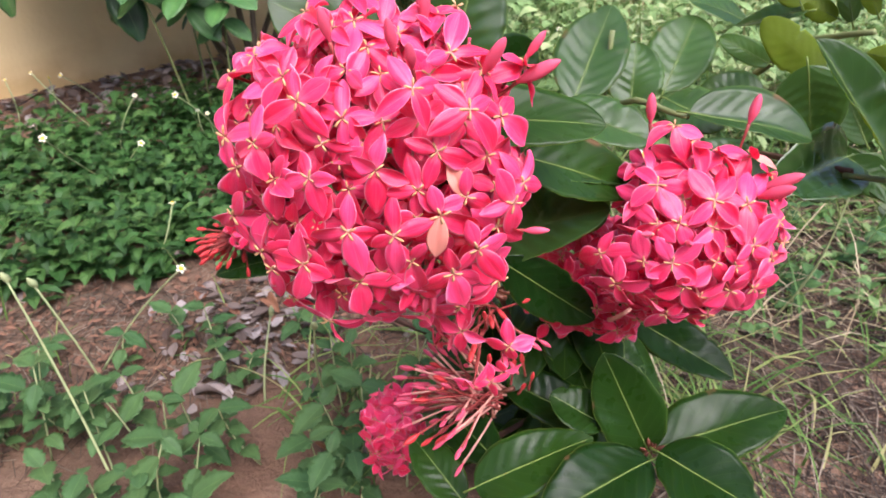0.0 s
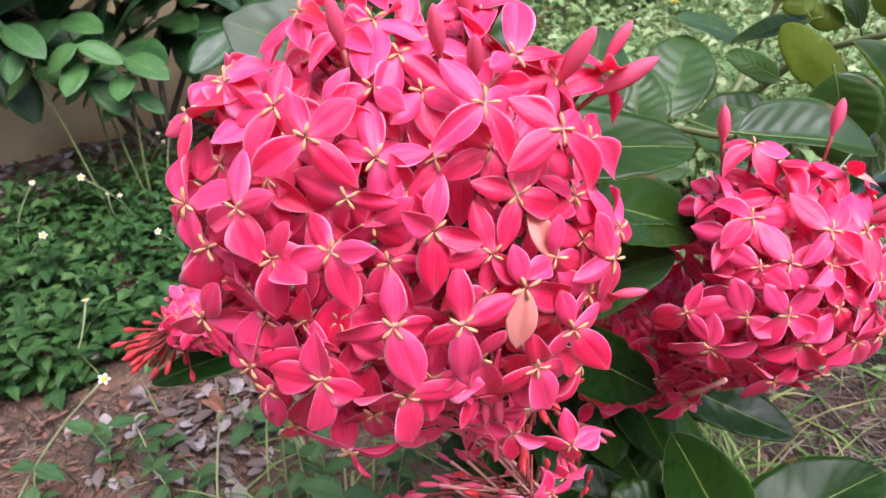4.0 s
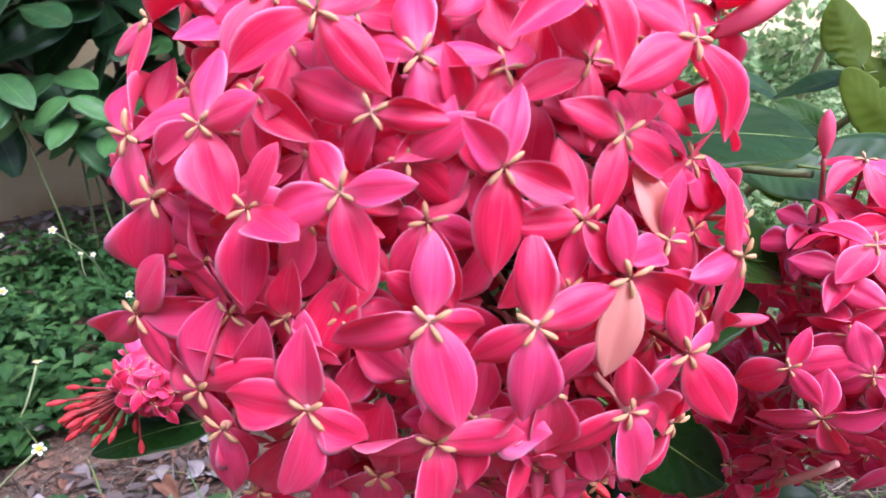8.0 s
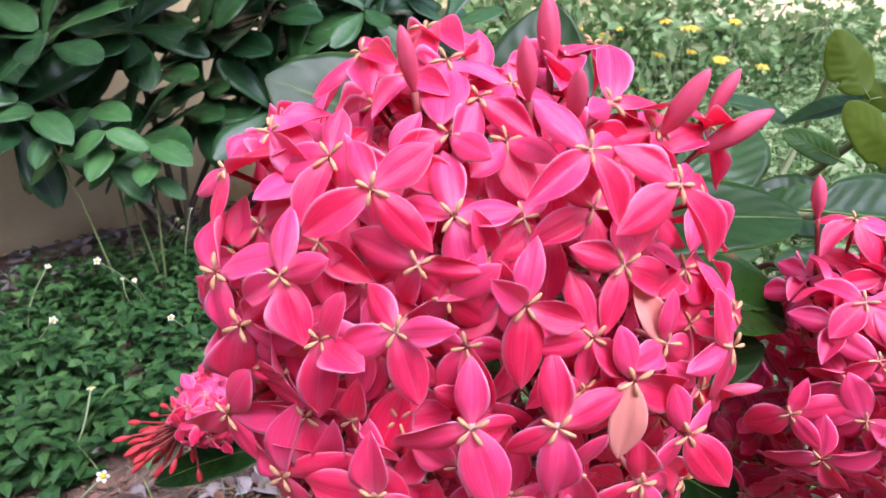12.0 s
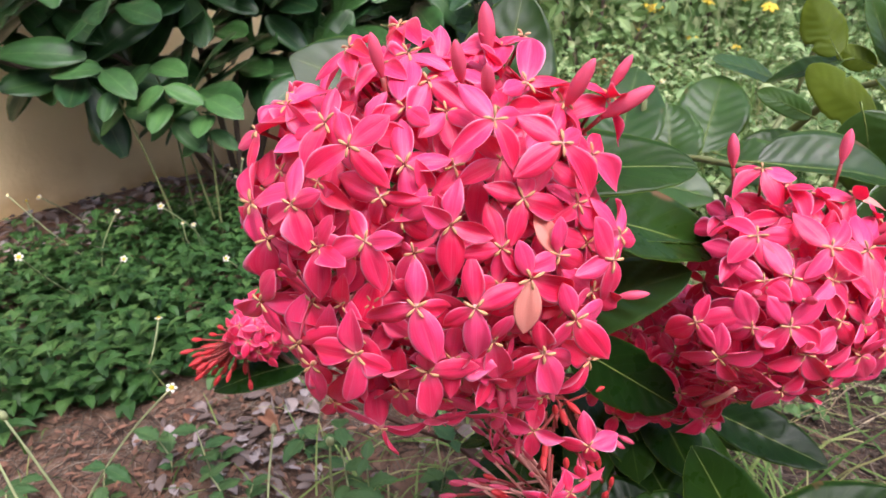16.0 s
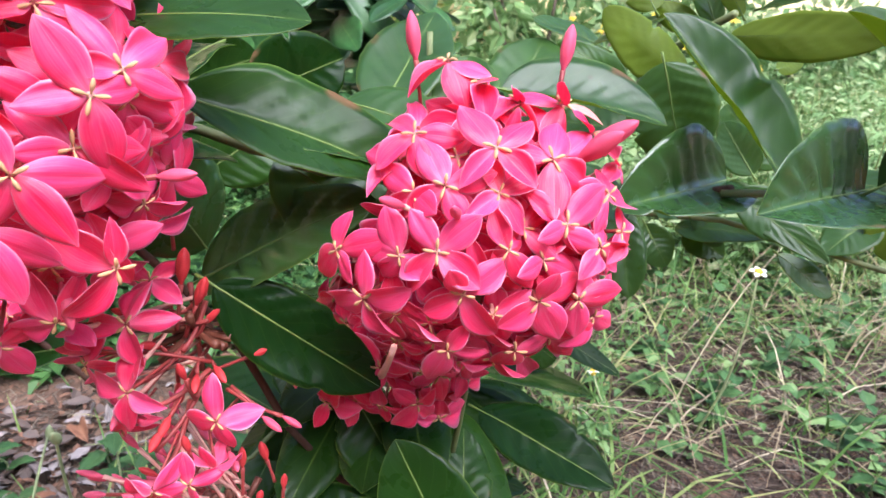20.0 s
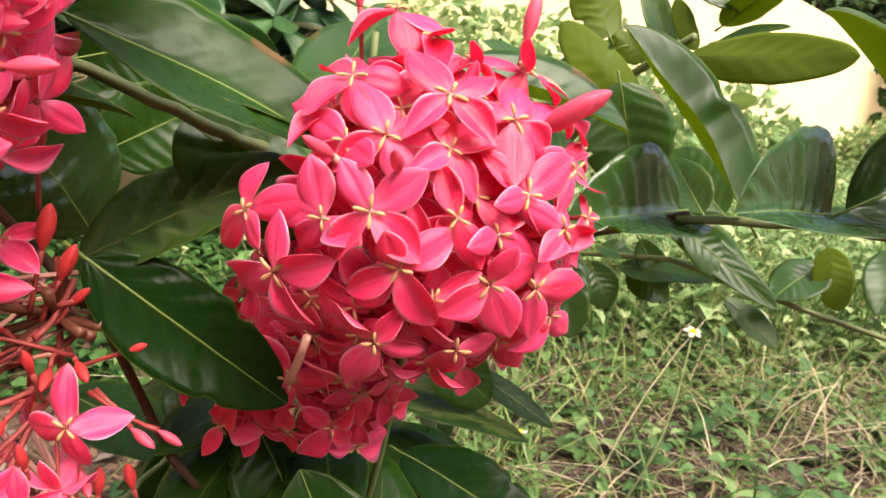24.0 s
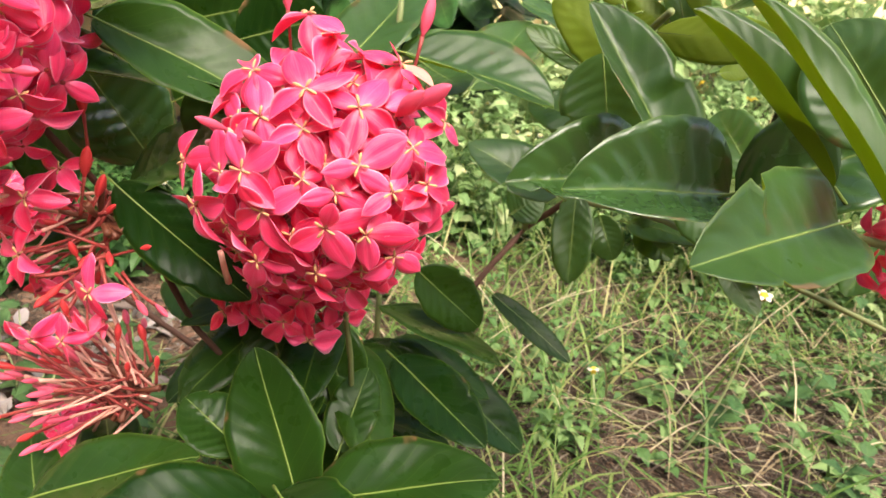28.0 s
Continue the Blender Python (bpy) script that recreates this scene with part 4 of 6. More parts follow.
bud(head4, (0.044, 0.301, 0.290), (0.045, 0.302, 0.312), 0.0095, rng, 1)
bud(head4, (0.053, 0.313, 0.287), (0.049, 0.311, 0.308), 0.0100, rng, 1)
bud(head4, (0.056, 0.312, 0.276), (0.058, 0.311, 0.293), 0.0080, rng, 1)
bud(head4, (0.049, 0.301, 0.283), (0.053, 0.297, 0.296), 0.0080, rng, 1)
bud(head4, (0.019, 0.315, 0.346), (0.012, 0.299, 0.356), 0.0100, rng, 1)
bud(head4, (0.019, 0.318, 0.354), (0.012, 0.302, 0.364), 0.0110, rng, 1)
bud(head4, (0.020, 0.305, 0.329), (0.019, 0.283, 0.322), 0.0100, rng, 1)
bud(head4, (0.027, 0.312, 0.342), (0.031, 0.297, 0.338), 0.0100, rng, 1)
bud(head4, (0.022, 0.313, 0.334), (0.020, 0.288, 0.324), 0.0100, rng, 1)
for a, b in (
        ((0.022, 0.310, 0.348), (0.027, 0.324, 0.363)),
        ((0.010, 0.295, 0.342), (0.022, 0.313, 0.349)),
        ((0.011, 0.293, 0.331), (0.030, 0.315, 0.338)),
        ((0.017, 0.290, 0.317), (0.029, 0.315, 0.335)),
        ((0.022, 0.289, 0.311), (0.024, 0.308, 0.328)),
        ((0.026, 0.323, 0.366), (0.015, 0.318, 0.360)),
        ((0.041, 0.303, 0.322), (0.030, 0.311, 0.337)),
        ((0.019, 0.329, 0.368), (0.024, 0.321, 0.333))):
    a, b = Vector(a) - head4.location, Vector(b) - head4.location
    child("branchlet", tube_mesh("branchlet", bent(a, b, 0.003, 5), [0.0012, 0.0011, 0.0010, 0.0010, 0.0011, 0.0012], 6, TUBE), head4)
spent_head((0.030, 0.326, 0.256), "spent flower head of bare red tubes tipped with closed buds", 22, 72, 0, (-1.0, -0.3, 0.0), 0.062, 0.46)
head6, rng = flower_head((-0.055, 0.378, 0.145), (0.024, 0.024, 0.044), "low pink flower head close to the weeds", 9)
crowd(head6, [], SIZE * 1.0, 12)
head5, rng = flower_head((-0.208, 0.51, 0.264), (0.027, 0.026, 0.026), "pink flower head behind, partly gone to red buds", 13)
crowd(head5, [], SIZE * 0.95, 9)
for k in range(40):
    d = (Vector((-0.8, -0.15, -0.55)) + Vector([rng.gauss(0, 0.36) for _ in range(3)])).normalized()
    bud(head5, (-0.226, 0.513, 0.253), Vector((-0.226, 0.513, 0.253)) + d * rng.uniform(0.036, 0.056), 0.012, rng, 1)

head7, rng = flower_head((0.385, 0.368, 0.402), (0.034, 0.03, 0.036), "pink flower head at the end of a leafy twig", 15)
crowd(head7, [], SIZE * 0.9, 8)

# ---- the ixora: leaves and twigs ----
def leaf_outline(v):
    return max(0.03, (v ** 0.62) * ((1 - v) ** 0.62) * 2.0 * (1.08 - 0.16 * v))


shrub = thing("ixora_shrub", (0.10, 0.52, 0.0), "glossy dark green ixora shrub with leathery pointed leaves", "shrub")
leaf_rng = random.Random(77)


def leaf_blade(L, W, curl, fold, rng, materials, name="leaf", nv=44, nu=12, pleat=0.09):
    f, ph, amp = math.tan(radians(fold)), rng.uniform(0, 6), rng.uniform(0.03, 0.075)
    nib = [(rng.uniform(0.15, 0.9), rng.uniform(0.015, 0.05), rng.uniform(0.08, 0.3), rng.choice((-1, 1))) for _ in range(rng.choice((0, 0, 1, 2)))]
    bow = rng.uniform(-0.05, 0.05)
    pa, pb = rng.uniform(0.46, 0.62), rng.uniform(0.54, 0.74)
    top = (pa / (pa + pb)) ** pa * (pb / (pa + pb)) ** pb

    def shape(v):
        return max(0.03, 0.87 * v ** pa * (1 - v) ** pb / top)

    def edge(u, v):
        """An uneven margin with a few bites."""
        s = 1 if u > 0 else -1
        e = 1 + 0.05 * noise.noise((v * 6, 3.1 * s, ph)) + 0.03 * noise.noise((v * 17, 3.1 * s, ph)) + bow * s
        for at, wide, deep, side in nib:
            if side == s:
                e -= deep * max(0.0, 1 - ((v - at) / wide) ** 2) ** 0.5
        return e

    def h(u, v, w, length):
        return (abs(u) ** 1.25 * w * f - curl * L * v * v + curl * 0.5 * L * v + amp * w * abs(u) * math.sin(9 * v + ph + (2 if u > 0 else 0))
                + pleat * w * (abs(math.sin(math.pi * (7.5 * v - 1.7 * abs(u)) + ph)) - 0.5) * min(1, 4 * abs(u)) * (1 - abs(u) ** 3) * min(1, 4 * v) * (1 - v) ** 0.3
                + 0.05 * w * math.sin(5 * v + 3 * u + 2 * ph))
    return blade_sheet(L, W, shape, h, nv, nu, 0.0005, materials, name, edge), h


def leaf(base, tip, W, face, curl=0.1, fold=8, materials=None, pleat=0.09):
    base, tip = Vector(base), Vector(tip)
    L = (tip - base).length
    me, h = leaf_blade(L, W, curl, fold, leaf_rng, materials or [LEAF, LEAF_BACK], pleat=pleat)
    y = (tip - base).normalized()
    x = y.cross(Vector(face)).normalized()
    z = x.cross(y)
    m = Matrix.Translation(base - shrub.location) @ Matrix((x, y, z)).transposed().to_4x4()
    ob = child("leaf", me, shrub, m)
    pts = [(0, L * v, h(0, v, W / 2 * leaf_outline(max(0, v)), L) + 0.0002) for v in [i / 10 for i in range(-1, 11)]]
    child("midrib", tube_mesh("midrib", pts, [0.0009] + [0.00062 * (1 - 0.75 * i / 10) for i in range(11)], 5, MIDRIB), ob)
    return ob


# upper face in the leaf colour that has skylight painted in
SKYLIT = [LEAF_SKYLIT, LEAF_BACK]
PLEATED = [LEAF_PLEATED, LEAF_BACK]
MIDRIB = plain("midrib", (0.14, 0.20, 0.04), 0.5, 0.3, 0.2, 200, 0)
leaf((-0.015, 0.300, 0.466), (0.079, 0.295, 0.472), 0.042, (0.13, -0.54, 0.83), 0.10, 10, pleat=0.02)
leaf((0.026, 0.322, 0.442), (0.108, 0.343, 0.412), 0.046, (0.08, -0.61, 0.79), 0.10, 24)
leaf((0.013, 0.353, 0.359), (0.090, 0.330, 0.407), 0.046, (-0.08, -0.62, 0.78), 0.12, 14, SKYLIT, 0.28)
leaf((0.032, 0.321, 0.371), (0.095, 0.331, 0.323), 0.038, (0.28, -0.88, 0.38), 0.06, 8, None, 0.14)
leaf((-0.052, 0.470, 0.242), (0.027, 0.432, 0.233), 0.046, (0.35, -0.52, 0.78), 0.10, 10)
leaf((0.138, 0.304, 0.238), (0.102, 0.323, 0.303), 0.052, (-0.14, -0.55, 0.82), 0.05, 12, pleat=0.03)
leaf((0.142, 0.306, 0.238), (0.226, 0.328, 0.267), 0.056, (-0.17, -0.38, 0.91), 0.12, 8, pleat=0.03)
leaf((0.138, 0.283, 0.262), (0.186, 0.244, 0.268), 0.052, (-0.16, -0.35, 0.92), 0.15, 10, pleat=0.03)
leaf((0.133, 0.280, 0.257), (0.067, 0.233, 0.255), 0.055, (-0.08, -0.34, 0.94), 0.15, 8, pleat=0.03)
leaf((0.026, 0.262, 0.236), (0.096, 0.284, 0.270), 0.046, (-0.03, -0.29, 0.96), 0.12, 10)
leaf((0.042, 0.298, 0.214), (-0.006, 0.344, 0.221), 0.040, (0.03, -0.42, 0.91), 0.10, 10)
leaf((0.018, 0.272, 0.206), (-0.024, 0.310, 0.224), 0.034, (0.05, -0.45, 0.89), 0.10, 14)
leaf((0.101, 0.336, 0.225), (0.036, 0.358, 0.242), 0.042, (-0.03, -0.41, 0.91), 0.15, 12)
leaf((0.132, 0.368, 0.217), (0.131, 0.412, 0.249), 0.036, (0.19, -0.56, 0.81), 0.10, 10)
leaf((0.135, 0.536, 0.186), (0.233, 0.528, 0.130), 0.050, (0.06, -0.49, 0.87), 0.14, 8)
leaf((0.107, 0.306, 0.256), (0.071, 0.313, 0.273), 0.036, (0.26, -0.40, 0.88), 0.10, 10)
leaf((0.105, 0.344, 0.233), (0.088, 0.390, 0.250), 0.040, (-0.07, -0.46, 0.89), 0.10, 12)
leaf((0.033, 0.427, 0.254), (0.064, 0.405, 0.207), 0.050, (0.23, -0.66, 0.72), 0.05, 8)
leaf((0.140, 0.435, 0.245), (0.212, 0.385, 0.237), 0.044, (-0.04, -0.54, 0.84), 0.12, 8)
leaf((0.003, 0.384, 0.362), (-0.019, 0.361, 0.416), 0.062, (0.59, -0.70, 0.40), 0.06, 6, PLEATED, 0.15)
leaf((-0.006, 0.318, 0.421), (0.034, 0.352, 0.415), 0.044, (0.05, -0.12, 0.99), 0.10, 12)
leaf((0.019, 0.378, 0.456), (0.003, 0.324, 0.442), 0.050, (0.00, 0.12, 0.99), 0.10, 8)
leaf((-0.049, 0.389, 0.347), (-0.051, 0.340, 0.379), 0.050, (0.61, -0.60, 0.53), 0.06, 6)
leaf((-0.014, 0.429, 0.387), (0.024, 0.457, 0.413), 0.050, (0.36, -0.92, 0.12), 0.10, 10)
leaf((-0.003, 0.480, 0.422), (0.048, 0.504, 0.443), 0.060, (0.28, -0.96, 0.03), 0.10, 10)
leaf((-0.012, 0.465, 0.414), (-0.014, 0.450, 0.377), 0.050, (0.39, -0.91, 0.13), 0.10, 10)
leaf((0.027, 0.456, 0.390), (0.074, 0.469, 0.409), 0.050, (0.22, -0.97, 0.12), 0.10, 10)
leaf((-0.045, 0.472, 0.427), (-0.000, 0.491, 0.443), 0.060, (0.39, -0.92, 0.02), 0.10, 10)
leaf((0.140, 0.394, 0.440), (0.215, 0.392, 0.431), 0.046, (0.00, -0.40, 0.92), 0.12, 28, SKYLIT)
leaf((0.230, 0.470, 0.449), (0.246, 0.460, 0.394), 0.058, (0.00, -1.00, 0.03), 0.10, 5, SKYLIT)
leaf((0.285, 0.418, 0.394), (0.221, 0.440, 0.476), 0.048, (0.46, -0.69, 0.56), 0.08, 32, SKYLIT)
leaf((0.270, 0.458, 0.388), (0.198, 0.400, 0.386), 0.058, (0.46, -0.54, 0.71), 0.05, 40, PLEATED, 0.2)
leaf((0.297, 0.377, 0.405), (0.230, 0.319, 0.410), 0.053, (0.47, -0.53, 0.71), 0.05, 42, PLEATED, 0.2)
leaf((0.324, 0.325, 0.414), (0.271, 0.261, 0.411), 0.045, (0.42, -0.50, 0.76), 0.05, 30, SKYLIT)
leaf((0.326, 0.348, 0.422), (0.263, 0.353, 0.478), 0.027, (0.51, -0.48, 0.71), 0.06, 46, SKYLIT)
leaf((0.334, 0.306, 0.422), (0.276, 0.328, 0.485), 0.022, (0.54, -0.52, 0.67), 0.05, 44, SKYLIT)
leaf((0.337, 0.331, 0.443), (0.308, 0.352, 0.478), 0.050, (-0.29, -0.92, 0.26), 0.08, 10, SKYLIT)
leaf((0.255, 0.450, 0.464), (0.305, 0.396, 0.468), 0.027, (0.36, 0.91, -0.20), 0.04, 8, SKYLIT)
leaf((0.294, 0.477, 0.447), (0.313, 0.491, 0.451), 0.012, (0.34, 0.89, -0.29), 0.08, 10, SKYLIT)
leaf((0.274, 0.526, 0.465), (0.254, 0.537, 0.515), 0.025, (0.04, -0.79, 0.62), 0.05, 6, SKYLIT)
leaf((0.296, 0.515, 0.489), (0.313, 0.478, 0.514), 0.026, (0.25, 0.50, 0.83), 0.10, 8, SKYLIT)
leaf((0.288, 0.500, 0.478), (0.311, 0.469, 0.488), 0.018, (-0.19, -0.51, 0.84), 0.08, 10, SKYLIT)
leaf((0.284, 0.543, 0.429), (0.264, 0.539, 0.437), 0.016, (-0.23, -0.85, 0.48), 0.08, 10, SKYLIT)
leaf((0.350, 0.570, 0.373), (0.317, 0.610, 0.411), 0.050, (-0.37, -0.88, 0.30), 0.08, 10, SKYLIT, 0.2)
leaf((0.298, 0.370, 0.408), (0.372, 0.372, 0.452), 0.054, (0.25, -0.75, 0.62), 0.05, 36, PLEATED, 0.2)
leaf((0.306, 0.449, 0.394), (0.341, 0.388, 0.402), 0.030, (-0.18, -0.25, 0.95), 0.10, 8, SKYLIT)
leaf((0.329, 0.411, 0.408), (0.351, 0.393, 0.426), 0.040, (-0.45, -0.55, 0.71), 0.10, 8, SKYLIT)
leaf((0.281, 0.505, 0.376), (0.342, 0.466, 0.339), 0.024, (-0.38, -0.71, 0.59), 0.10, 12, SKYLIT)
leaf((0.300, 0.496, 0.383), (0.287, 0.526, 0.411), 0.030, (-0.40, -0.90, 0.16), 0.10, 12, SKYLIT)
leaf((0.221, 0.465, 0.365), (0.163, 0.464, 0.388), 0.045, (0.07, -0.56, 0.82), 0.10, 8, SKYLIT)
leaf((0.259, 0.548, 0.345), (0.277, 0.533, 0.344), 0.022, (-0.13, -0.52, 0.84), 0.08, 10, SKYLIT)
leaf((0.276, 0.532, 0.335), (0.302, 0.519, 0.321), 0.028, (-0.31, -0.75, 0.59), 0.20, 8, SKYLIT)
leaf((0.326, 0.497, 0.332), (0.353, 0.476, 0.313), 0.022, (-0.27, -0.44, 0.86), 0.10, 8, SKYLIT)
leaf((0.369, 0.479, 0.374), (0.379, 0.470, 0.340), 0.026, (0.30, 0.87, -0.38), 0.05, 5, SKYLIT)
leaf((0.372, 0.487, 0.362), (0.341, 0.474, 0.342), 0.034, (-0.23, -0.43, 0.87), 0.05, 5, SKYLIT)
leaf((0.399, 0.462, 0.380), (0.380, 0.442, 0.348), 0.032, (-0.32, -0.48, 0.82), 0.05, 8, SKYLIT)
leaf((0.289, 0.492, 0.373), (0.329, 0.481, 0.347), 0.034, (-0.30, -0.75, 0.59), 0.06, 8, SKYLIT)
leaf((0.277, 0.525, 0.357), (0.297, 0.517, 0.329), 0.022, (-0.26, -0.83, 0.49), 0.05, 8, SKYLIT)
leaf((0.189, 0.525, 0.328), (0.208, 0.532, 0.344), 0.035, (0.07, -0.82, 0.57), 0.20, 8, SKYLIT)
leaf((0.230, 0.534, 0.350), (0.238, 0.504, 0.294), 0.034, (0.01, -0.91, 0.42), 0.05, 8, SKYLIT)
leaf((0.249, 0.531, 0.338), (0.265, 0.521, 0.311), 0.030, (-0.04, -0.91, 0.41), 0.05, 8, SKYLIT)
leaf((0.269, 0.530, 0.337), (0.319, 0.494, 0.346), 0.030, (-0.06, -0.49, 0.87), 0.05, 8, SKYLIT)
leaf((-0.020, 0.345, 0.475), (-0.091, 0.328, 0.515), 0.062, (0.15, -0.76, 0.63), 0.10, 8, SKYLIT)
leaf((-0.005, 0.352, 0.462), (0.012, 0.374, 0.535), 0.056, (-0.01, -0.94, 0.35), 0.06, 6, SKYLIT)
leaf((0.075, 0.467, 0.417), (0.101, 0.533, 0.472), 0.062, (-0.07, -0.74, 0.67), 0.05, 6, SKYLIT)
leaf((0.120, 0.490, 0.406), (0.122, 0.524, 0.446), 0.050, (-0.12, -0.77, 0.63), 0.05, 14, SKYLIT)
leaf((0.148, 0.518, 0.410), (0.174, 0.569, 0.458), 0.060, (-0.17, -0.77, 0.61), 0.08, 6, SKYLIT)
leaf((0.062, 0.428, 0.427), (0.124, 0.406, 0.417), 0.042, (-0.07, -0.56, 0.83), 0.10, 8, SKYLIT)
leaf((0.135, 0.442, 0.431), (0.167, 0.410, 0.426), 0.040, (-0.15, -0.60, 0.79), 0.10, 8, SKYLIT)
leaf((0.056, 0.362, 0.379), (0.091, 0.395, 0.404), 0.045, (-0.06, -0.70, 0.72), 0.05, 6, SKYLIT)
leaf((0.103, 0.352, 0.413), (0.048, 0.322, 0.431), 0.020, (-0.02, -0.17, 0.99), 0.10, 5, SKYLIT)
leaf((0.048, 0.358, 0.414), (0.096, 0.358, 0.380), 0.050, (-0.06, -0.74, 0.67), 0.08, 6, SKYLIT)
leaf((0.217, 0.577, 0.450), (0.166, 0.573, 0.470), 0.035, (-0.10, -0.39, 0.91), 0.10, 8, SKYLIT)
leaf((0.221, 0.517, 0.435), (0.180, 0.511, 0.455), 0.021, (-0.10, -0.88, 0.46), 0.08, 10, SKYLIT)
leaf((0.251, 0.490, 0.437), (0.196, 0.484, 0.475), 0.034, (-0.11, 0.96, -0.27), 0.08, 10, SKYLIT)
leaf((0.243, 0.530, 0.471), (0.202, 0.561, 0.454), 0.030, (-0.13, -0.38, 0.92), 0.10, 8, SKYLIT)
leaf((0.209, 0.568, 0.410), (0.210, 0.538, 0.387), 0.030, (-0.27, -0.87, 0.41), 0.10, 8, SKYLIT)
leaf((0.231, 0.535, 0.399), (0.184, 0.552, 0.405), 0.045, (-0.20, -0.65, 0.73), 0.10, 8, SKYLIT)
leaf((0.144, 0.452, 0.302), (0.188, 0.465, 0.265), 0.042, (0.16, -0.83, 0.53), 0.05, 8)
leaf((0.072, 0.389, 0.280), (0.099, 0.375, 0.242), 0.050, (0.36, -0.71, 0.60), 0.05, 8)
leaf((0.091, 0.418, 0.271), (0.125, 0.400, 0.225), 0.050, (0.29, -0.74, 0.61), 0.05, 8)
leaf((0.163, 0.548, 0.257), (0.163, 0.500, 0.211), 0.034, (0.14, -0.82, 0.55), 0.05, 8)
leaf((0.179, 0.575, 0.239), (0.254, 0.559, 0.203), 0.026, (0.02, -0.47, 0.88), 0.05, 8)
leaf((-0.177, 0.529, 0.218), (-0.258, 0.500, 0.210), 0.040, (0.18, -0.40, 0.90), 0.15, 8)
leaf((0.235, 0.524, 0.476), (0.213, 0.534, 0.514), 0.034, (-0.04, 0.98, -0.19), 0.08, 10, SKYLIT)
leaf((0.264, 0.528, 0.467), (0.236, 0.534, 0.479), 0.020, (0.21, 0.95, -0.24), 0.08, 10, SKYLIT)
leaf((0.283, 0.512, 0.474), (0.266, 0.515, 0.500), 0.015, (0.08, 0.97, -0.21), 0.08, 10, SKYLIT)
leaf((0.297, 0.506, 0.498), (0.273, 0.520, 0.521), 0.030, (-0.24, -0.75, 0.61), 0.08, 10, SKYLIT)
leaf((0.029, 0.433, 0.245), (0.025, 0.409, 0.197), 0.042, (0.26, -0.64, 0.72), 0.05, 8)
leaf((0.020, 0.440, 0.224), (0.009, 0.381, 0.206), 0.030, (0.24, -0.52, 0.82), 0.08, 8)
leaf((0.019, 0.455, 0.270), (0.032, 0.424, 0.249), 0.030, (0.27, -0.70, 0.66), 0.05, 8)


def twig(points, r0, r1, material, label=""):
    pts = [Vector(q) - shrub.location for q in points]
    fine = []
    for a, b in zip(pts, pts[1:]):
        fine += [a.lerp(b, i / 4) + Vector([leaf_rng.uniform(-0.0006, 0.0006) for _ in range(3)]) for i in range(4)]
    fine.append(pts[-1])
    n = len(fine) - 1
    child("twig", tube_mesh("twig", fine, [r0 + (r1 - r0) * i / n for i in range(n + 1)], 8, material), shrub, label=label)


twig([(0.10, 0.52, -0.02), (0.13, 0.57, 0.17), (0.161, 0.616, 0.233), (0.19, 0.655, 0.275), (0.23, 0.60, 0.33), (0.262, 0.43, 0.39)], 0.0032, 0.0025, TWIG_BROWN)
twig([(0.257, 0.429, 0.388), (0.30, 0.40, 0.396), (0.36, 0.36, 0.400), (0.42, 0.32, 0.40)], 0.0021, 0.0016, TWIG_GREEN)
twig([(0.23, 0.62, 0.32), (0.288, 0.50, 0.352), (0.40, 0.46, 0.33), (0.50, 0.43, 0.31)], 0.002, 0.0014, TWIG_GREEN)
twig([(0.10, 0.52, -0.02), (0.08, 0.44, 0.15), (0.045, 0.36, 0.28), (0.03, 0.34, 0.34), (0.0, 0.31, 0.40), (-0.015, 0.29, 0.43)], 0.0019, 0.0016, TWIG_BROWN)
twig([(0.10, 0.52, -0.02), (0.12, 0.43, 0.18), (0.13, 0.37, 0.30), (0.134, 0.335, 0.37)], 0.0019, 0.0016, TWIG_GREEN)
twig([(0.1, 0.52, -0.02), (0.11, 0.45, 0.22), (0.077, 0.367, 0.404), (0.063, 0.356, 0.41), (0.042, 0.347, 0.419), (0.018, 0.339, 0.429), (0.002, 0.333, 0.435)], 0.0028, 0.0019, TWIG_GREEN)
twig([(0.10, 0.50, 0.40), (0.115, 0.44, 0.43), (0.14, 0.395, 0.437)], 0.0024, 0.0018, TWIG_GREEN)
twig([(0.12, 0.43, 0.18), (0.135, 0.35, 0.20), (0.139, 0.305, 0.236)], 0.0025, 0.0025, TWIG_BROWN)
twig([(0.10, 0.52, 0.05), (0.06, 0.40, 0.15), (0.02, 0.33, 0.19)], 0.0025, 0.0025, TWIG_BROWN)
twig([(0.19, 0.655, 0.275), (0.22, 0.60, 0.38), (0.245, 0.53, 0.45), (0.26, 0.46, 0.475)], 0.004, 0.002, TWIG_GREEN)
twig([(0.22, 0.60, 0.38), (0.26, 0.64, 0.42), (0.27, 0.62, 0.50)], 0.003, 0.002, TWIG_GREEN)
twig([(0.0, 0.31, 0.40), (-0.006, 0.335, 0.44), (-0.01, 0.35, 0.47)], 0.0024, 0.0018, TWIG_GREEN)
twig([(0.10, 0.52, -0.02), (0.10, 0.52, 0.2), (0.10, 0.50, 0.40), (0.10, 0.50, 0.46)], 0.0028, 0.002, TWIG_GREEN)
twig([(0.032, 0.429, 0.248), (0.021, 0.413, 0.239), (0.013, 0.393, 0.235), (0.007, 0.382, 0.233)], 0.0016, 0.0012, TWIG_GREEN)

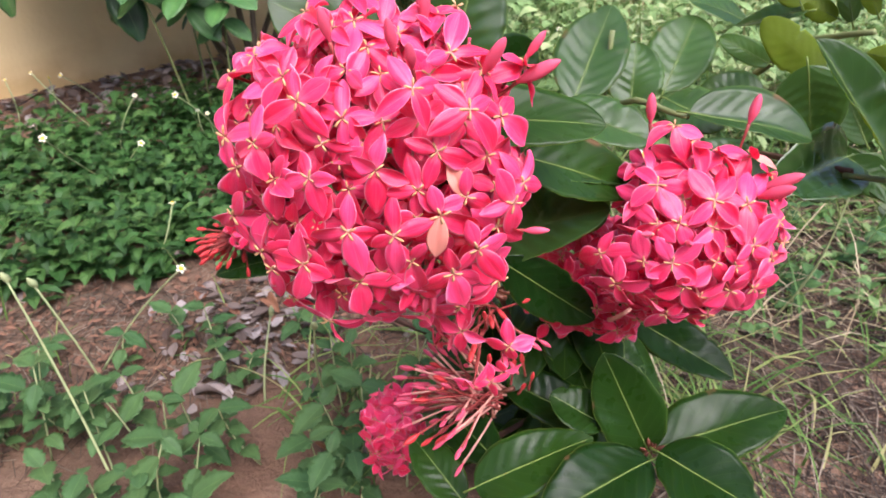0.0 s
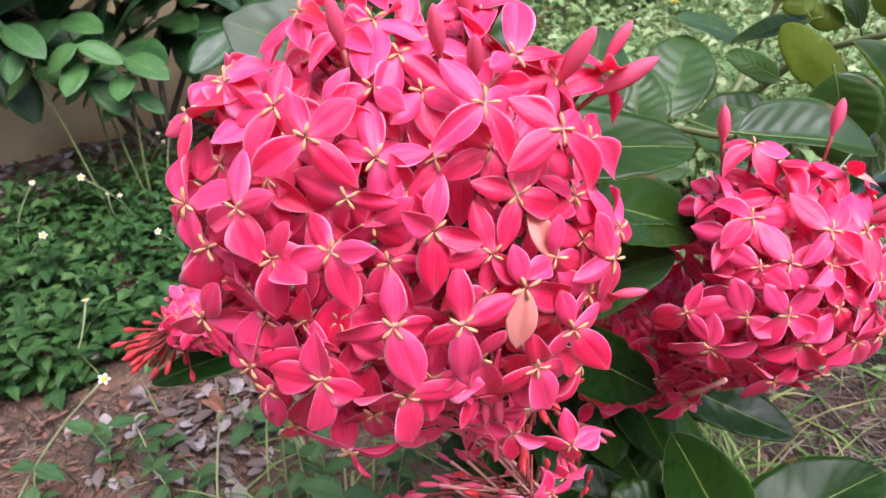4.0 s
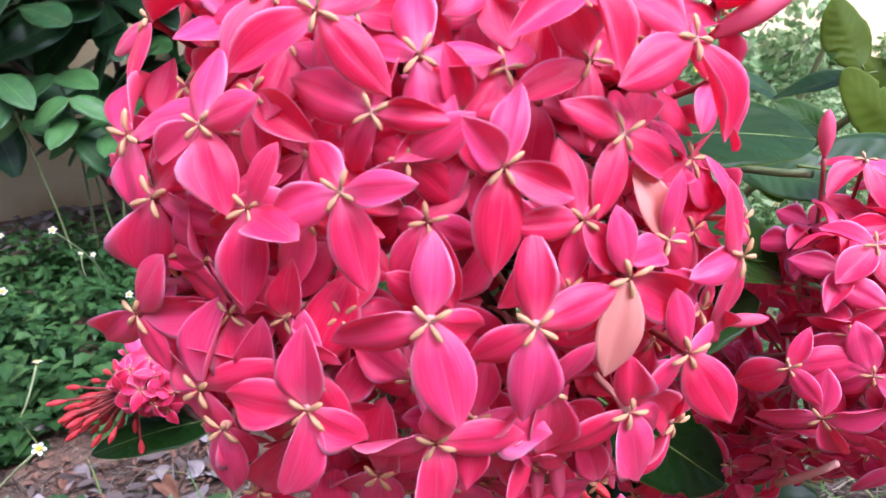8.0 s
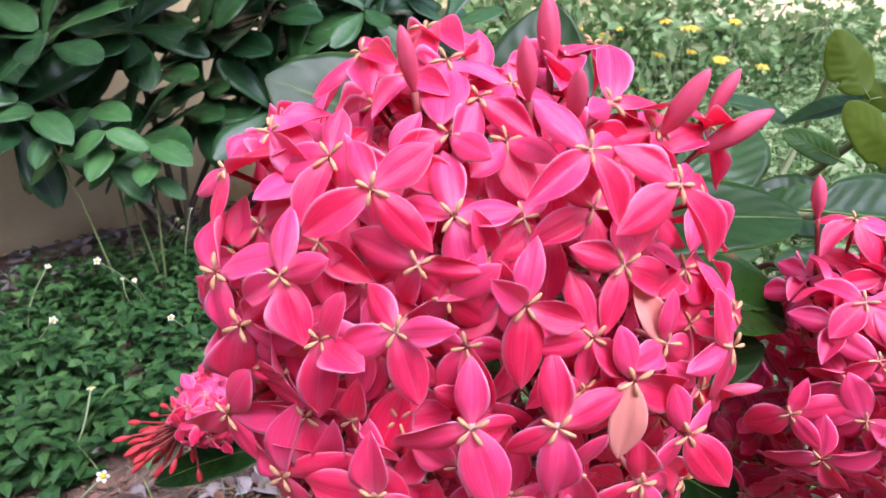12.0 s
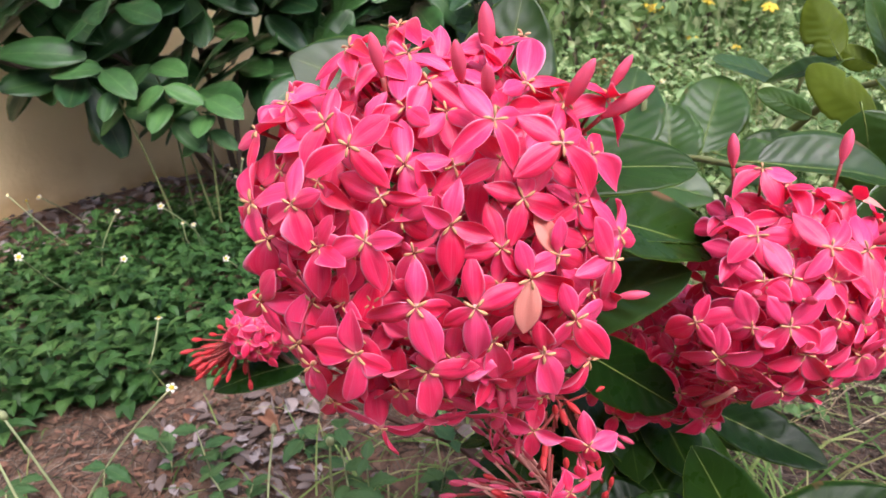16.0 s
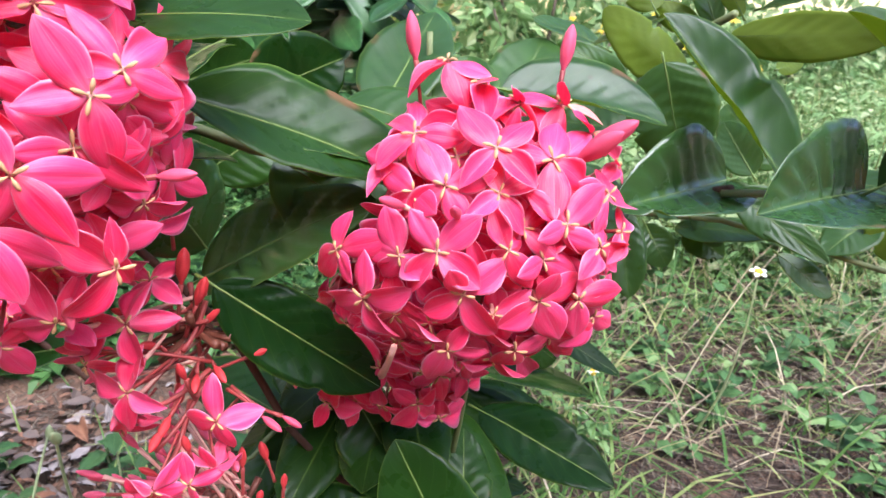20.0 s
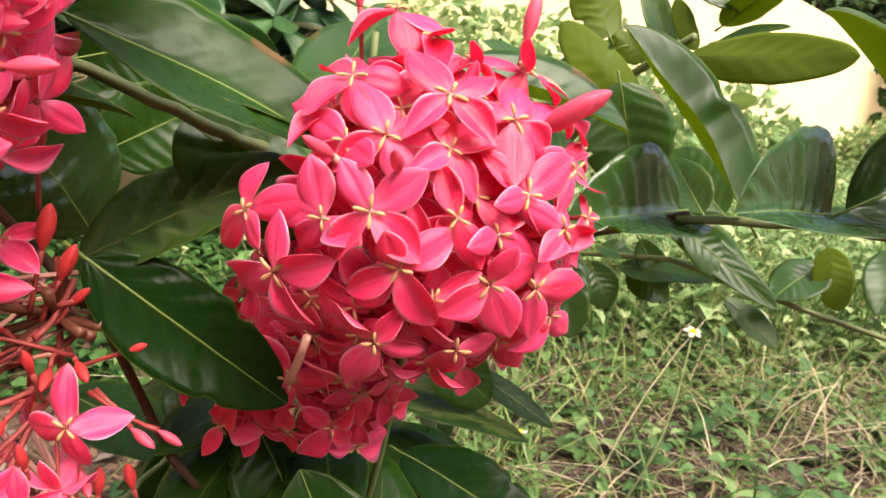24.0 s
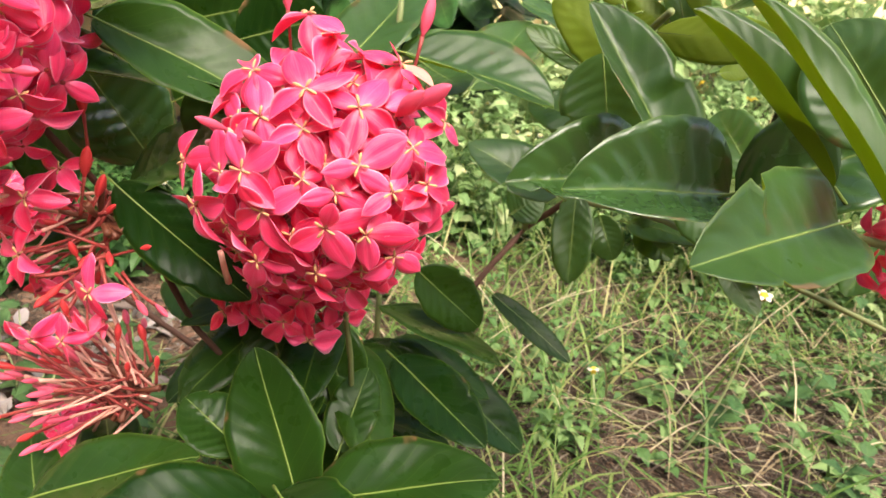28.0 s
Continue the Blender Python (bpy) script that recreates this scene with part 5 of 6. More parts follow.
# terminal buds in the whorl of low leaves
for k in range(9):
    a = Vector((0.1385, 0.302, 0.239)) - shrub.location
    d = Vector((leaf_rng.uniform(-1, 1), leaf_rng.uniform(-1, 0.3), leaf_rng.uniform(0.1, 1))).normalized()
    child("terminal_bud", BUDS[1].copy(), shrub, Matrix.Translation(a + d * 0.003) @ axes(d, (1, 0, 0.3)) @ Matrix.Scale(leaf_rng.uniform(0.006, 0.010), 4)).data.materials[0] = CALYX
twig([(0.10, 0.52, 0.0), (0.135, 0.54, 0.12), (0.135, 0.536, 0.186)], 0.0025, 0.002, TWIG_BROWN)
twig([(0.10, 0.52, -0.02), (-0.05, 0.56, 0.10), (-0.16, 0.54, 0.17), (-0.205, 0.52, 0.24)], 0.0032, 0.0025, TWIG_BROWN)
twig([(0.10, 0.52, -0.01), (0.0, 0.44, 0.05), (-0.05, 0.385, 0.11)], 0.0031, 0.0025, TWIG_BROWN)

# inner leaves that fill the shade under the heads
fill_meshes = [leaf_blade(L, W, 0.14, 9, leaf_rng, [LEAF, LEAF_BACK], nv=10, nu=4, pleat=0.0)[0] for L, W in ((0.085, 0.04), (0.075, 0.042), (0.095, 0.044), (0.06, 0.032))]
for k in range(70):
    a, r = leaf_rng.uniform(0, 2 * math.pi), math.sqrt(leaf_rng.random())
    z = leaf_rng.uniform(0.05, 0.30)
    at = Vector((0.085 + 0.05 * r * math.cos(a), 0.46 + 0.05 * r * math.sin(a), z)) - shrub.location
    d = Vector((math.cos(a), math.sin(a) - 0.4, leaf_rng.uniform(-0.6, 0.4))).normalized()
    z_ax = Vector((leaf_rng.uniform(-0.3, 0.3), leaf_rng.uniform(-0.7, 0.1), 1))
    x = d.cross(z_ax).normalized()
    child("leaf", fill_meshes[k % 4], shrub, Matrix.Translation(at) @ Matrix((x, d, x.cross(d))).transposed().to_4x4())

# ---- ground cover ----
def put(name, verts, faces, material, label, category, kind="stuff"):
    ob = new(name, mesh_of(name, verts, faces, [material], smooth=False))
    return tagged(ob, label, category, kind=kind)


def in_front_of_wall(x, y, gap=0.05):
    return (Vector((x, y, 0)) - WALL_A).dot(WALL_N) < -gap


def soil_patch(x, y):
    """How bare the ground is, 0 to 1: the strip of open soil beside the shrub."""
    d = abs(-(x + 0.36) * 0.45 + (y - 0.67) * 0.9 + 0.02 * math.sin(9 * x))
    side = 1.0 if x < -0.12 else max(0.0, 1 - (x + 0.12) / 0.2)
    return max(0.0, 1 - max(0.0, d - 0.11) / 0.06) * side


def blades(count, place, length, width, lean, seed, segs=3):
    rng = random.Random(seed)
    verts, faces = [], []
    for k in range(count):
        spot = place(rng)
        if spot is None:
            continue
        x, y = spot
        z0 = ground_height(x, y)
        L, w = rng.uniform(*length), rng.uniform(*width)
        a, b = rng.uniform(0, 2 * math.pi), rng.uniform(*lean)
        dx, dy = math.cos(a), math.sin(a)
        px, py = -dy, dx
        i0 = len(verts)
        cx, cy, cz, ang = x, y, z0 - 0.003, b * 0.4
        for s in range(segs + 1):
            ww = w * (1 - (s / segs) ** 1.6) + 0.0002
            verts.append((cx + px * ww, cy + py * ww, cz))
            verts.append((cx - px * ww, cy - py * ww, cz))
            ang += b * 0.6 / segs * 1.6
            cx += dx * math.sin(ang) * L / segs
            cy += dy * math.sin(ang) * L / segs
            cz = max(cz + math.cos(ang) * L / segs, ground_height(cx, cy) + 0.002)
        for s in range(segs):
            i = i0 + 2 * s
            faces.append((i, i + 1, i + 3, i + 2))
    return verts, faces


def leaf_tufts(count, place, height, size, seed, per=6, droop=0.3):
    """Small weeds: a short stem's worth of paired ovate leaves, each leaf a folded pair of faces."""
    rng = random.Random(seed)
    verts, faces = [], []
    for k in range(count):
        spot = place(rng)
        if spot is None:
            continue
        x, y = spot
        z0, H = ground_height(x, y), rng.uniform(*height)
        lx, ly = rng.gauss(0, 0.25) * H, rng.gauss(0, 0.25) * H
        n = per + rng.randrange(3)
        for i in range(n):
            f = (i + 1) / n
            a = i * 2.2 + rng.uniform(0, 1)
            L = rng.uniform(*size) * (1.1 - 0.4 * f)
            up = rng.uniform(-0.3, 0.5)
            d = Vector((math.cos(a) * math.cos(up), math.sin(a) * math.cos(up), math.sin(up)))
            s = Vector((-math.sin(a), math.cos(a), rng.uniform(-0.3, 0.3)))
            o = Vector((x + lx * f, y + ly * f, z0 + H * f))
            i0 = len(verts)
            w = L * rng.uniform(0.26, 0.36)
            lift = Vector((0, 0, w * 0.35))
            down = Vector((0, 0, -droop * L))
            verts += [o, o + d * L * 0.35 + s * w + lift, o + d * L * 0.45, o + d * L * 0.35 - s * w + lift,
                      o + d * L * 0.72 + s * w * 0.75 + lift * 0.7 + down * 0.3, o + d * L * 0.72 - s * w * 0.75 + lift * 0.7 + down * 0.3, o + d * L + down]
            faces += [(i0, i0 + 2, i0 + 1), (i0, i0 + 3, i0 + 2), (i0 + 1, i0 + 2, i0 + 4), (i0 + 2, i0 + 3, i0 + 5), (i0 + 2, i0 + 6, i0 + 4), (i0 + 2, i0 + 5, i0 + 6)]
    return verts, faces


def carpet_spot(rng):
    u, v = rng.uniform(-1.9, 1.3), rng.uniform(0.36, 1.30)
    q = WALL_A + WALL_DIR * u - WALL_N * v
    if soil_patch(q.x, q.y) > rng.random() or q.x > -0.05 and q.y < 1.3 or q.y < 0.25:
        return None
    return (q.x, q.y)


def field_spot(near, far):
    def f(rng):
        y = near + (far - near) * rng.random() ** 1.7
        x = rng.uniform(-0.25, 0.62 + 0.75 * y)
        if x > 0.34 + 0.06 * math.sin(7 * y) and y < 0.98 and rng.random() < (0.88 if y < 0.72 else 0.72):
            return None
        if not in_front_of_wall(x, y) or soil_patch(x, y) > rng.random() or (x < 0.22 and y < 0.75 and rng.random() < 0.8):
            return None
        return (x, y)
    return f


def straw_spot(rng):
    y = 0.3 + 1.9 * rng.random() ** 1.2
    x = rng.uniform(0.15, 1.0 + 0.6 * y)
    thick = 0.2 + 0.8 * (noise.noise((x * 2.6, y * 2.6, 5)) + 0.8 * (x > 0.34 and y < 1.0) > 0.0)
    thick *= 0.45 + 0.55 * min(1.0, max(0.0, (y - 0.5) / 0.5))
    return (x, y) if rng.random() < thick else None


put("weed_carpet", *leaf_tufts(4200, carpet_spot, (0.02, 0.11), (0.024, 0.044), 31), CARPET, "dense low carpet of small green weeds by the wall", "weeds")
put("grass", *blades(19000, field_spot(0.5, 6.0), (0.06, 0.19), (0.0008, 0.0021), (0.5, 2.5), 32, 4), GRASS, "thin green grass blades among the weeds", "grass")
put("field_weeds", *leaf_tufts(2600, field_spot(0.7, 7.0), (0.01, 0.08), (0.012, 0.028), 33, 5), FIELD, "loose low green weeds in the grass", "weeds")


def meadow_spot(rng):
    y = 1.25 + 4.5 * rng.random() ** 1.3
    x = rng.uniform(-0.45, 0.45 + 0.72 * y)
    return (x, y) if in_front_of_wall(x, y, 0.06) and (x > -0.15 or y > 1.75) else None


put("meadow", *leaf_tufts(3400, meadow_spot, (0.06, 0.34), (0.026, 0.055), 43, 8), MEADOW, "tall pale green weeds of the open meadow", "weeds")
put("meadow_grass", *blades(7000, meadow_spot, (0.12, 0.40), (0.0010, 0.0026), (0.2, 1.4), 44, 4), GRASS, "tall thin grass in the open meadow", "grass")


def thatch_spot(rng):
    x, y = rng.uniform(0.16, 1.5), 0.35 + 1.35 * rng.random() ** 1.5
    return (x, y) if noise.noise((x * 3, y * 3, 2)) > -0.35 else None


put("dark_thatch", *blades(20000, thatch_spot, (0.05, 0.13), (0.0009, 0.0022), (2.0, 3.0), 40), THATCH, "dark rotting grass thatch pressed onto the soil", "straw")
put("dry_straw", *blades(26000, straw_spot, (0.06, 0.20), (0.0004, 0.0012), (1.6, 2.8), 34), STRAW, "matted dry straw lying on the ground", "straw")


def open_straw_spot(rng):
    """Lighter hay, thickest in the open east of the shrub."""
    x, y = rng.uniform(0.35, 1.9), 0.75 + 1.6 * rng.random() ** 1.3
    return (x, y) if rng.random() < 0.35 + 0.65 * min(1.0, max(0.0, (x - 0.35 * y - 0.15) / 0.3)) else None


put("hay", *blades(3900, open_straw_spot, (0.08, 0.26), (0.0005, 0.0013), (1.0, 2.7), 45, 4), HAY, "pale dry hay lying among the grass", "straw")
put("hay_weeds", *leaf_tufts(420, open_straw_spot, (0.005, 0.06), (0.02, 0.045), 47, 5), FIELD, "small broad green weeds growing through the hay", "weeds")
put("dry_stems", *blades(380, field_spot(0.75, 3.0), (0.15, 0.36), (0.0007, 0.0013), (0.7, 1.9), 46, 5), HAY, "long pale dry stems arching over the grass", "grass")


def soil_spot(rng):
    x, y = rng.uniform(-1.1, 0.05), rng.uniform(0.3, 1.0)
    return (x, y) if soil_patch(x, y) > 0.2 else None


def wall_foot(rng):
    q = WALL_A + WALL_DIR * rng.uniform(-1.6, 1.6) - WALL_N * rng.uniform(0.02, 0.46)
    return (q.x, q.y)


put("soil_straw", *blades(8500, soil_spot, (0.04, 0.15), (0.0003, 0.0009), (1.8, 2.9), 35), STRAW, "scattered dry stems on bare soil", "straw")
put("soil_grass", *blades(260, soil_spot, (0.03, 0.08), (0.0007, 0.0014), (0.3, 1.2), 36), GRASS, "few green grass shoots on bare soil", "grass")


def chips(count, place, size, seed):
    rng = random.Random(seed)
    verts, faces = [], []
    for k in range(count):
        spot = place(rng)
        if spot is None:
            continue
        x, y = spot
        m = Matrix.Translation((x, y, ground_height(x, y) + rng.uniform(0.002, 0.012))) @ Euler((rng.gauss(0, 0.3), rng.gauss(0, 0.3), rng.uniform(0, 6.3))).to_matrix().to_4x4()
        L, w = rng.uniform(*size), rng.uniform(0.3, 0.6)
        i0 = len(verts)
        verts += [m @ Vector(q) for q in ((-L / 2, 0, 0), (-0.1 * L, w * L / 2, 0.12 * L), (-0.05 * L, 0, 0.02 * L), (-0.1 * L, -w * L / 2, 0.1 * L),
                                          (0.3 * L, w * L * 0.35, 0.08 * L), (0.3 * L, -w * L * 0.35, 0.1 * L), (L / 2, 0, 0.05 * L))]
        faces += [(i0, i0 + 2, i0 + 1), (i0, i0 + 3, i0 + 2), (i0 + 1, i0 + 2, i0 + 4), (i0 + 2, i0 + 3, i0 + 5), (i0 + 2, i0 + 6, i0 + 4), (i0 + 2, i0 + 5, i0 + 6)]
    return verts, faces


put("wall_foot_litter", *chips(2600, wall_foot, (0.015, 0.05), 37), LITTER, "grey-brown fallen leaves heaped along the wall foot", "leaf litter")


def litter_spot(rng):
    return (rng.gauss(-0.31, 0.07), rng.gauss(0.64, 0.075))


put("leaf_litter", *chips(190, litter_spot, (0.008, 0.035), 38), LITTER, "broken grey leaf litter on bare soil", "leaf litter")
put("soil_crumbs", *chips(4200, soil_spot, (0.004, 0.016), 39), plain("soil crumbs", (0.2, 0.11, 0.07), 0.95, 0.1, 0.5, 40), "small crumbs of red-brown soil and bark", "soil")

# larger dead leaves, each one a thing
dead_rng = random.Random(41)
dead = []
for L, W, c, f in ((0.075, 0.036, 0.5, 46), (0.06, 0.032, -0.5, 34), (0.09, 0.04, 0.35, 52), (0.05, 0.03, 0.7, 30)):
    dead.append((leaf_blade(L, W, c, f, dead_rng, [DRY, DRY], "dead_leaf", 10, 6)[0], leaf_blade(L, W, c, f, dead_rng, [DRY_RUST, DRY_RUST], "dead_leaf", 8, 6)[0]))
for k in range(30):
    x, y = (dead_rng.gauss(-0.31, 0.07), dead_rng.gauss(0.635, 0.08)) if k < 14 else (dead_rng.uniform(-0.7, 0.0), dead_rng.uniform(0.45, 0.85))
    rust = dead_rng.random() < 0.3
    ob = new("dead_leaf", dead[k % 4][1 if rust else 0])
    ob.matrix_world = Matrix.Translation((x, y, ground_height(x, y) + 0.006)) @ Euler((dead_rng.gauss(0, 0.25), dead_rng.gauss(0, 0.25), dead_rng.uniform(0, 6.3))).to_matrix().to_4x4() @ Matrix.Scale(dead_rng.uniform(0.4, 0.75), 4)
    tagged(ob, "curled rust-brown dead leaf on bare soil" if rust else "curled pale grey dead leaf on bare soil", "leaf", "fallen leaves")

# single weeds in the foreground, with stem and paired leaves
weed_rng = random.Random(51)


def toothed(v):
    """An ovate outline with blunt teeth."""
    return max(0.04, math.sin(math.pi * v ** 0.75) ** 0.9 * (0.80 + 0.3 * ((v * 5.5) % 1.0)))


def weed_leaf(L, W):
    ph = weed_rng.uniform(0, 6)
    return blade_sheet(L, W, toothed, lambda u, v, w, l: abs(u) * w * 0.3 - 0.22 * l * v * v + 0.12 * w * abs(u) * math.sin(9 * v + ph), 26, 4, 0.0003, [WEED, WEED], "leaf")


weed_leaves = [weed_leaf(L, W) for L, W in ((0.036, 0.026), (0.028, 0.021), (0.042, 0.029))]


def weed(x, y, H, pairs, spread=1.0):
    z = ground_height(x, y)
    w = thing("weed", (x, y, z), "soft green weed with paired toothed leaves on a thin stem", "weed", "weeds beside the path")
    top = Vector((weed_rng.uniform(-0.25, 0.25) * H, weed_rng.uniform(-0.25, 0.25) * H, H))
    pts = bent((0, 0, -0.004), top, 0, 6, (weed_rng.uniform(-0.01, 0.01), weed_rng.uniform(-0.01, 0.01), 0))
    child("stem", tube_mesh("stem", pts, [0.0013 - 0.0001 * i for i in range(7)], 6, STALK), w)
    for i in range(pairs):
        f = 0.25 + 0.75 * i / max(1, pairs - 1)
        o = pts[min(6, round(f * 6))]
        a = i * 1.57 + weed_rng.uniform(-0.6, 0.6)
        for s in (0, math.pi + weed_rng.uniform(-0.5, 0.5)):
            up = weed_rng.uniform(-0.45, 0.7)
            d = Vector((math.cos(a + s) * math.cos(up), math.sin(a + s) * math.cos(up), math.sin(up)))
            x_ax = d.cross(Vector((0, 0, 1))).normalized()
            child("leaf", weed_leaves[weed_rng.randrange(3)], w,
                  Matrix.Translation(o) @ Matrix((x_ax, d, x_ax.cross(d))).transposed().to_4x4() @ Matrix.Scale(weed_rng.uniform(0.5, 1.25) * spread, 4))


for k in range(38):
    x, y = weed_rng.uniform(-0.62, -0.04), weed_rng.uniform(0.28, 0.46)
    y += 0.08 * (x > -0.2)
    weed(x, y, weed_rng.uniform(0.05, 0.13), weed_rng.randrange(3, 6), 0.85)
for k in range(10):
    weed(weed_rng.uniform(-0.55, -0.15), weed_rng.uniform(0.52, 0.66), weed_rng.uniform(0.03, 0.08), 3, 0.7)
for k in range(26):
    weed(weed_rng.uniform(0.3, 1.0), weed_rng.uniform(0.6, 1.5), weed_rng.uniform(0.04, 0.10), 4, 0.75)

# little white wildflowers on long curved stalks
wild_rng = random.Random(61)
ray_me = blade_sheet(0.0045, 0.0042, petal_outline, lambda u, v, w, L: -0.2 * v * v * L, 4, 4, 0.0003, [WHITE_PETAL, WHITE_PETAL], "petal")
ray_yellow = blade_sheet(0.009, 0.006, petal_outline, lambda u, v, w, L: -0.2 * v * v * L, 4, 4, 0.0003, [YELLOW_PETAL, YELLOW_PETAL], "petal")
disc_me = lathe("disc", [(0.0012, -0.004), (0.0028, -0.001), (0.0030, 0.001), (0.0018, 0.0022), (0.0004, 0.0026)], 8, [YELLOW_PETAL])

bare_me = lathe("disc", [(0.0012, -0.006), (0.0026, -0.003), (0.0028, 0.0), (0.0016, 0.003), (0.0006, 0.0045)], 8, [STALK])


def wildflower(x, y, top, white=True, petals=5, bare=False, scale=1.0):
    z = ground_height(x, y)
    label = "tiny white wildflower with a yellow centre on a long stalk" if white else "small yellow wildflower on a thin stalk"
    if bare:
        label = "closed seed head on a long bare curved stalk"
    w = thing("wildflower", (x, y, z), label, "flower", "wildflowers")
    top = Vector(top) - w.location
    pts = bent((0, 0, -0.004), top, 0, 10, (wild_rng.uniform(-0.03, 0.03), wild_rng.uniform(-0.03, 0.03), 0))
    child("stem", tube_mesh("stem", pts, [0.0015 - 0.00005 * i for i in range(11)], 6, STALK), w)
    d = (pts[-1] - pts[-2]).normalized()
    m = Matrix.Translation(pts[-1]) @ axes((d + Vector((0, -0.4, 0.3))).normalized(), (1, 0, 0)) @ Matrix.Scale(scale, 4)
    child("disc", bare_me if bare else disc_me, w, m)
    if not bare:
        for k in range(petals):
            child("petal", ray_me if white else ray_yellow, w, m @ Matrix.Rotation(2 * math.pi * k / petals, 4, "Z") @ Matrix.Translation((0, 0.0018, 0.001)))


wildflower(-0.347, 0.376, (-0.421, 0.427, 0.241), bare=True, scale=1.3)
wildflower(-0.406, 0.479, (-0.423, 0.454, 0.215), bare=True, scale=1.3)
wildflower(-0.472, 0.546, (-0.344, 0.576, 0.153), bare=False, scale=1.0)
wildflower(-0.244, 0.518, (-0.240, 0.571, 0.106), bare=True, scale=1.3)
wildflower(-0.154, 0.521, (-0.139, 0.445, 0.199), bare=True, scale=1.3)
wildflower(-0.726, 1.024, (-0.606, 0.743, 0.229), bare=False, scale=1.0)
wildflower(-0.601, 1.195, (-0.538, 0.978, 0.208), bare=False, scale=1.0)
wildflower(0.405, 0.770, (0.426, 0.732, 0.229), scale=1.5)
wildflower(0.320, 0.827, (0.291, 0.820, 0.052), scale=1.5)

for k in range(46):
    q = WALL_A + WALL_DIR * wild_rng.uniform(-0.9, 1.25) - WALL_N * wild_rng.uniform(0.3, 1.1)
    if soil_patch(q.x, q.y) < 0.3:
        wildflower(q.x, q.y, (q.x + wild_rng.uniform(-0.12, 0.12), q.y + wild_rng.uniform(-0.12, 0.06), wild_rng.uniform(0.08, 0.2)), scale=wild_rng.uniform(0.7, 1.1))
for k in range(34):
    y = wild_rng.uniform(0.9, 3.6)
    x = wild_rng.uniform(0.15, 0.5 + 0.7 * y)
    if in_front_of_wall(x, y, 0.2):
        wildflower(x, y, (x + wild_rng.uniform(-0.08, 0.08), y + wild_rng.uniform(-0.08, 0.08), wild_rng.uniform(0.07, 0.2)), scale=1.6)
for k in range(40):
    x, y = wild_rng.gauss(0.75, 0.35), wild_rng.gauss(2.75, 0.35)
    if in_front_of_wall(x, y, 0.15):
        wildflower(x, y, (x + wild_rng.uniform(-0.1, 0.1), y + wild_rng.uniform(-0.1, 0.1), wild_rng.uniform(0.15, 0.5)), white=False, petals=6, scale=2.4)

# ---- broad-leaved shrub by the wall ----
def obovate(v):
    return max(0.05, math.sin(math.pi * (0.03 + 0.93 * v ** 1.7)) ** 0.7)


def shrub_leaf(L, W, curl, rng, materials):
    ph = rng.uniform(0, 6)
    return blade_sheet(L, W, obovate, lambda u, v, w, l: abs(u) * w * 0.18 - curl * L * v * v + 0.05 * w * abs(u) * math.sin(8 * v + ph), 9, 4, 0.0007, materials, "leaf")


bush_rng = random.Random(71)
bush = thing("broad_leaved_shrub", (-0.66, 1.58, 0.0), "dark green shrub with whorls of blunt leathery leaves beside the wall", "shrub")
bush_leaves = [shrub_leaf(L, W, c, bush_rng, [SHRUB_LEAF, SHRUB_LEAF]) for L, W, c in ((0.20, 0.082, 0.2), (0.185, 0.08, 0.1), (0.21, 0.086, 0.3), (0.165, 0.076, 0.0))]


def whorl(at, axis, n, scale):
    o, a = Vector(at), Vector(axis).normalized()
    x = a.orthogonal().normalized()
    y = a.cross(x)
    for k in range(n):
        t = 2.4 * k
        rise = -0.25 + 0.85 * k / n
        d = ((x * math.cos(t) + y * math.sin(t)) * math.cos(rise) + a * math.sin(rise)).normalized()
        side = d.cross(a).normalized()
        child("leaf", bush_leaves[bush_rng.randrange(4)], bush, Matrix.Translation(o - bush.location + a * 0.03 * k / n)
              @ Matrix((side, d, side.cross(d))).transposed().to_4x4() @ Matrix.Scale(scale * bush_rng.uniform(0.8, 1.1), 4))


tips = []
for col in range(11):
    for row in range(4):
        u = -0.36 + 0.105 * col + bush_rng.uniform(-0.05, 0.05)
        low = 0.38 if u < 0.0 else 0.30
        h = low + 0.105 * row + bush_rng.uniform(-0.04, 0.04)
        q = Vector((-0.64, 1.36, 0)) + Vector((0.884, 0.468, 0)) * u + Vector((-0.468, 0.884, 0)) * (0.10 * ((row + col) % 2) + bush_rng.uniform(-0.05, 0.12))
        tips.append(Vector((q.x, q.y, h)))
        whorl(tips[-1], (bush_rng.uniform(-0.6, 0.6), -0.5 + bush_rng.uniform(-0.4, 0.3), 0.8), 9, bush_rng.uniform(0.7, 0.95))
for k in range(22):
    u = bush_rng.uniform(-0.38, 0.66)
    q = Vector((-0.64, 1.36, 0)) + Vector((0.884, 0.468, 0)) * u + Vector((-0.468, 0.884, 0)) * bush_rng.uniform(0.16, 0.30)
    whorl((q.x, q.y, bush_rng.uniform(0.46, 0.90)), (bush_rng.uniform(-0.6, 0.6), -0.6 + bush_rng.uniform(-0.4, 0.3), 0.6), 8, bush_rng.uniform(0.7, 0.95))
for k, q in enumerate(tips[::5]):
    root = bush.location + Vector((bush_rng.uniform(-0.05, 0.05), bush_rng.uniform(-0.04, 0.04), 0.0))
    mid = Vector((root.x * 0.5 + q.x * 0.5, root.y * 0.55 + q.y * 0.45, max(0.25, q.z * 0.7)))
    child("branch", tube_mesh("branch", [v - bush.location for v in (root - Vector((0, 0, 0.02)), root.lerp(mid, 0.5), mid, mid.lerp(q, 0.5), q)], [0.009, 0.007, 0.006, 0.005, 0.004], 7, BARK), bush)

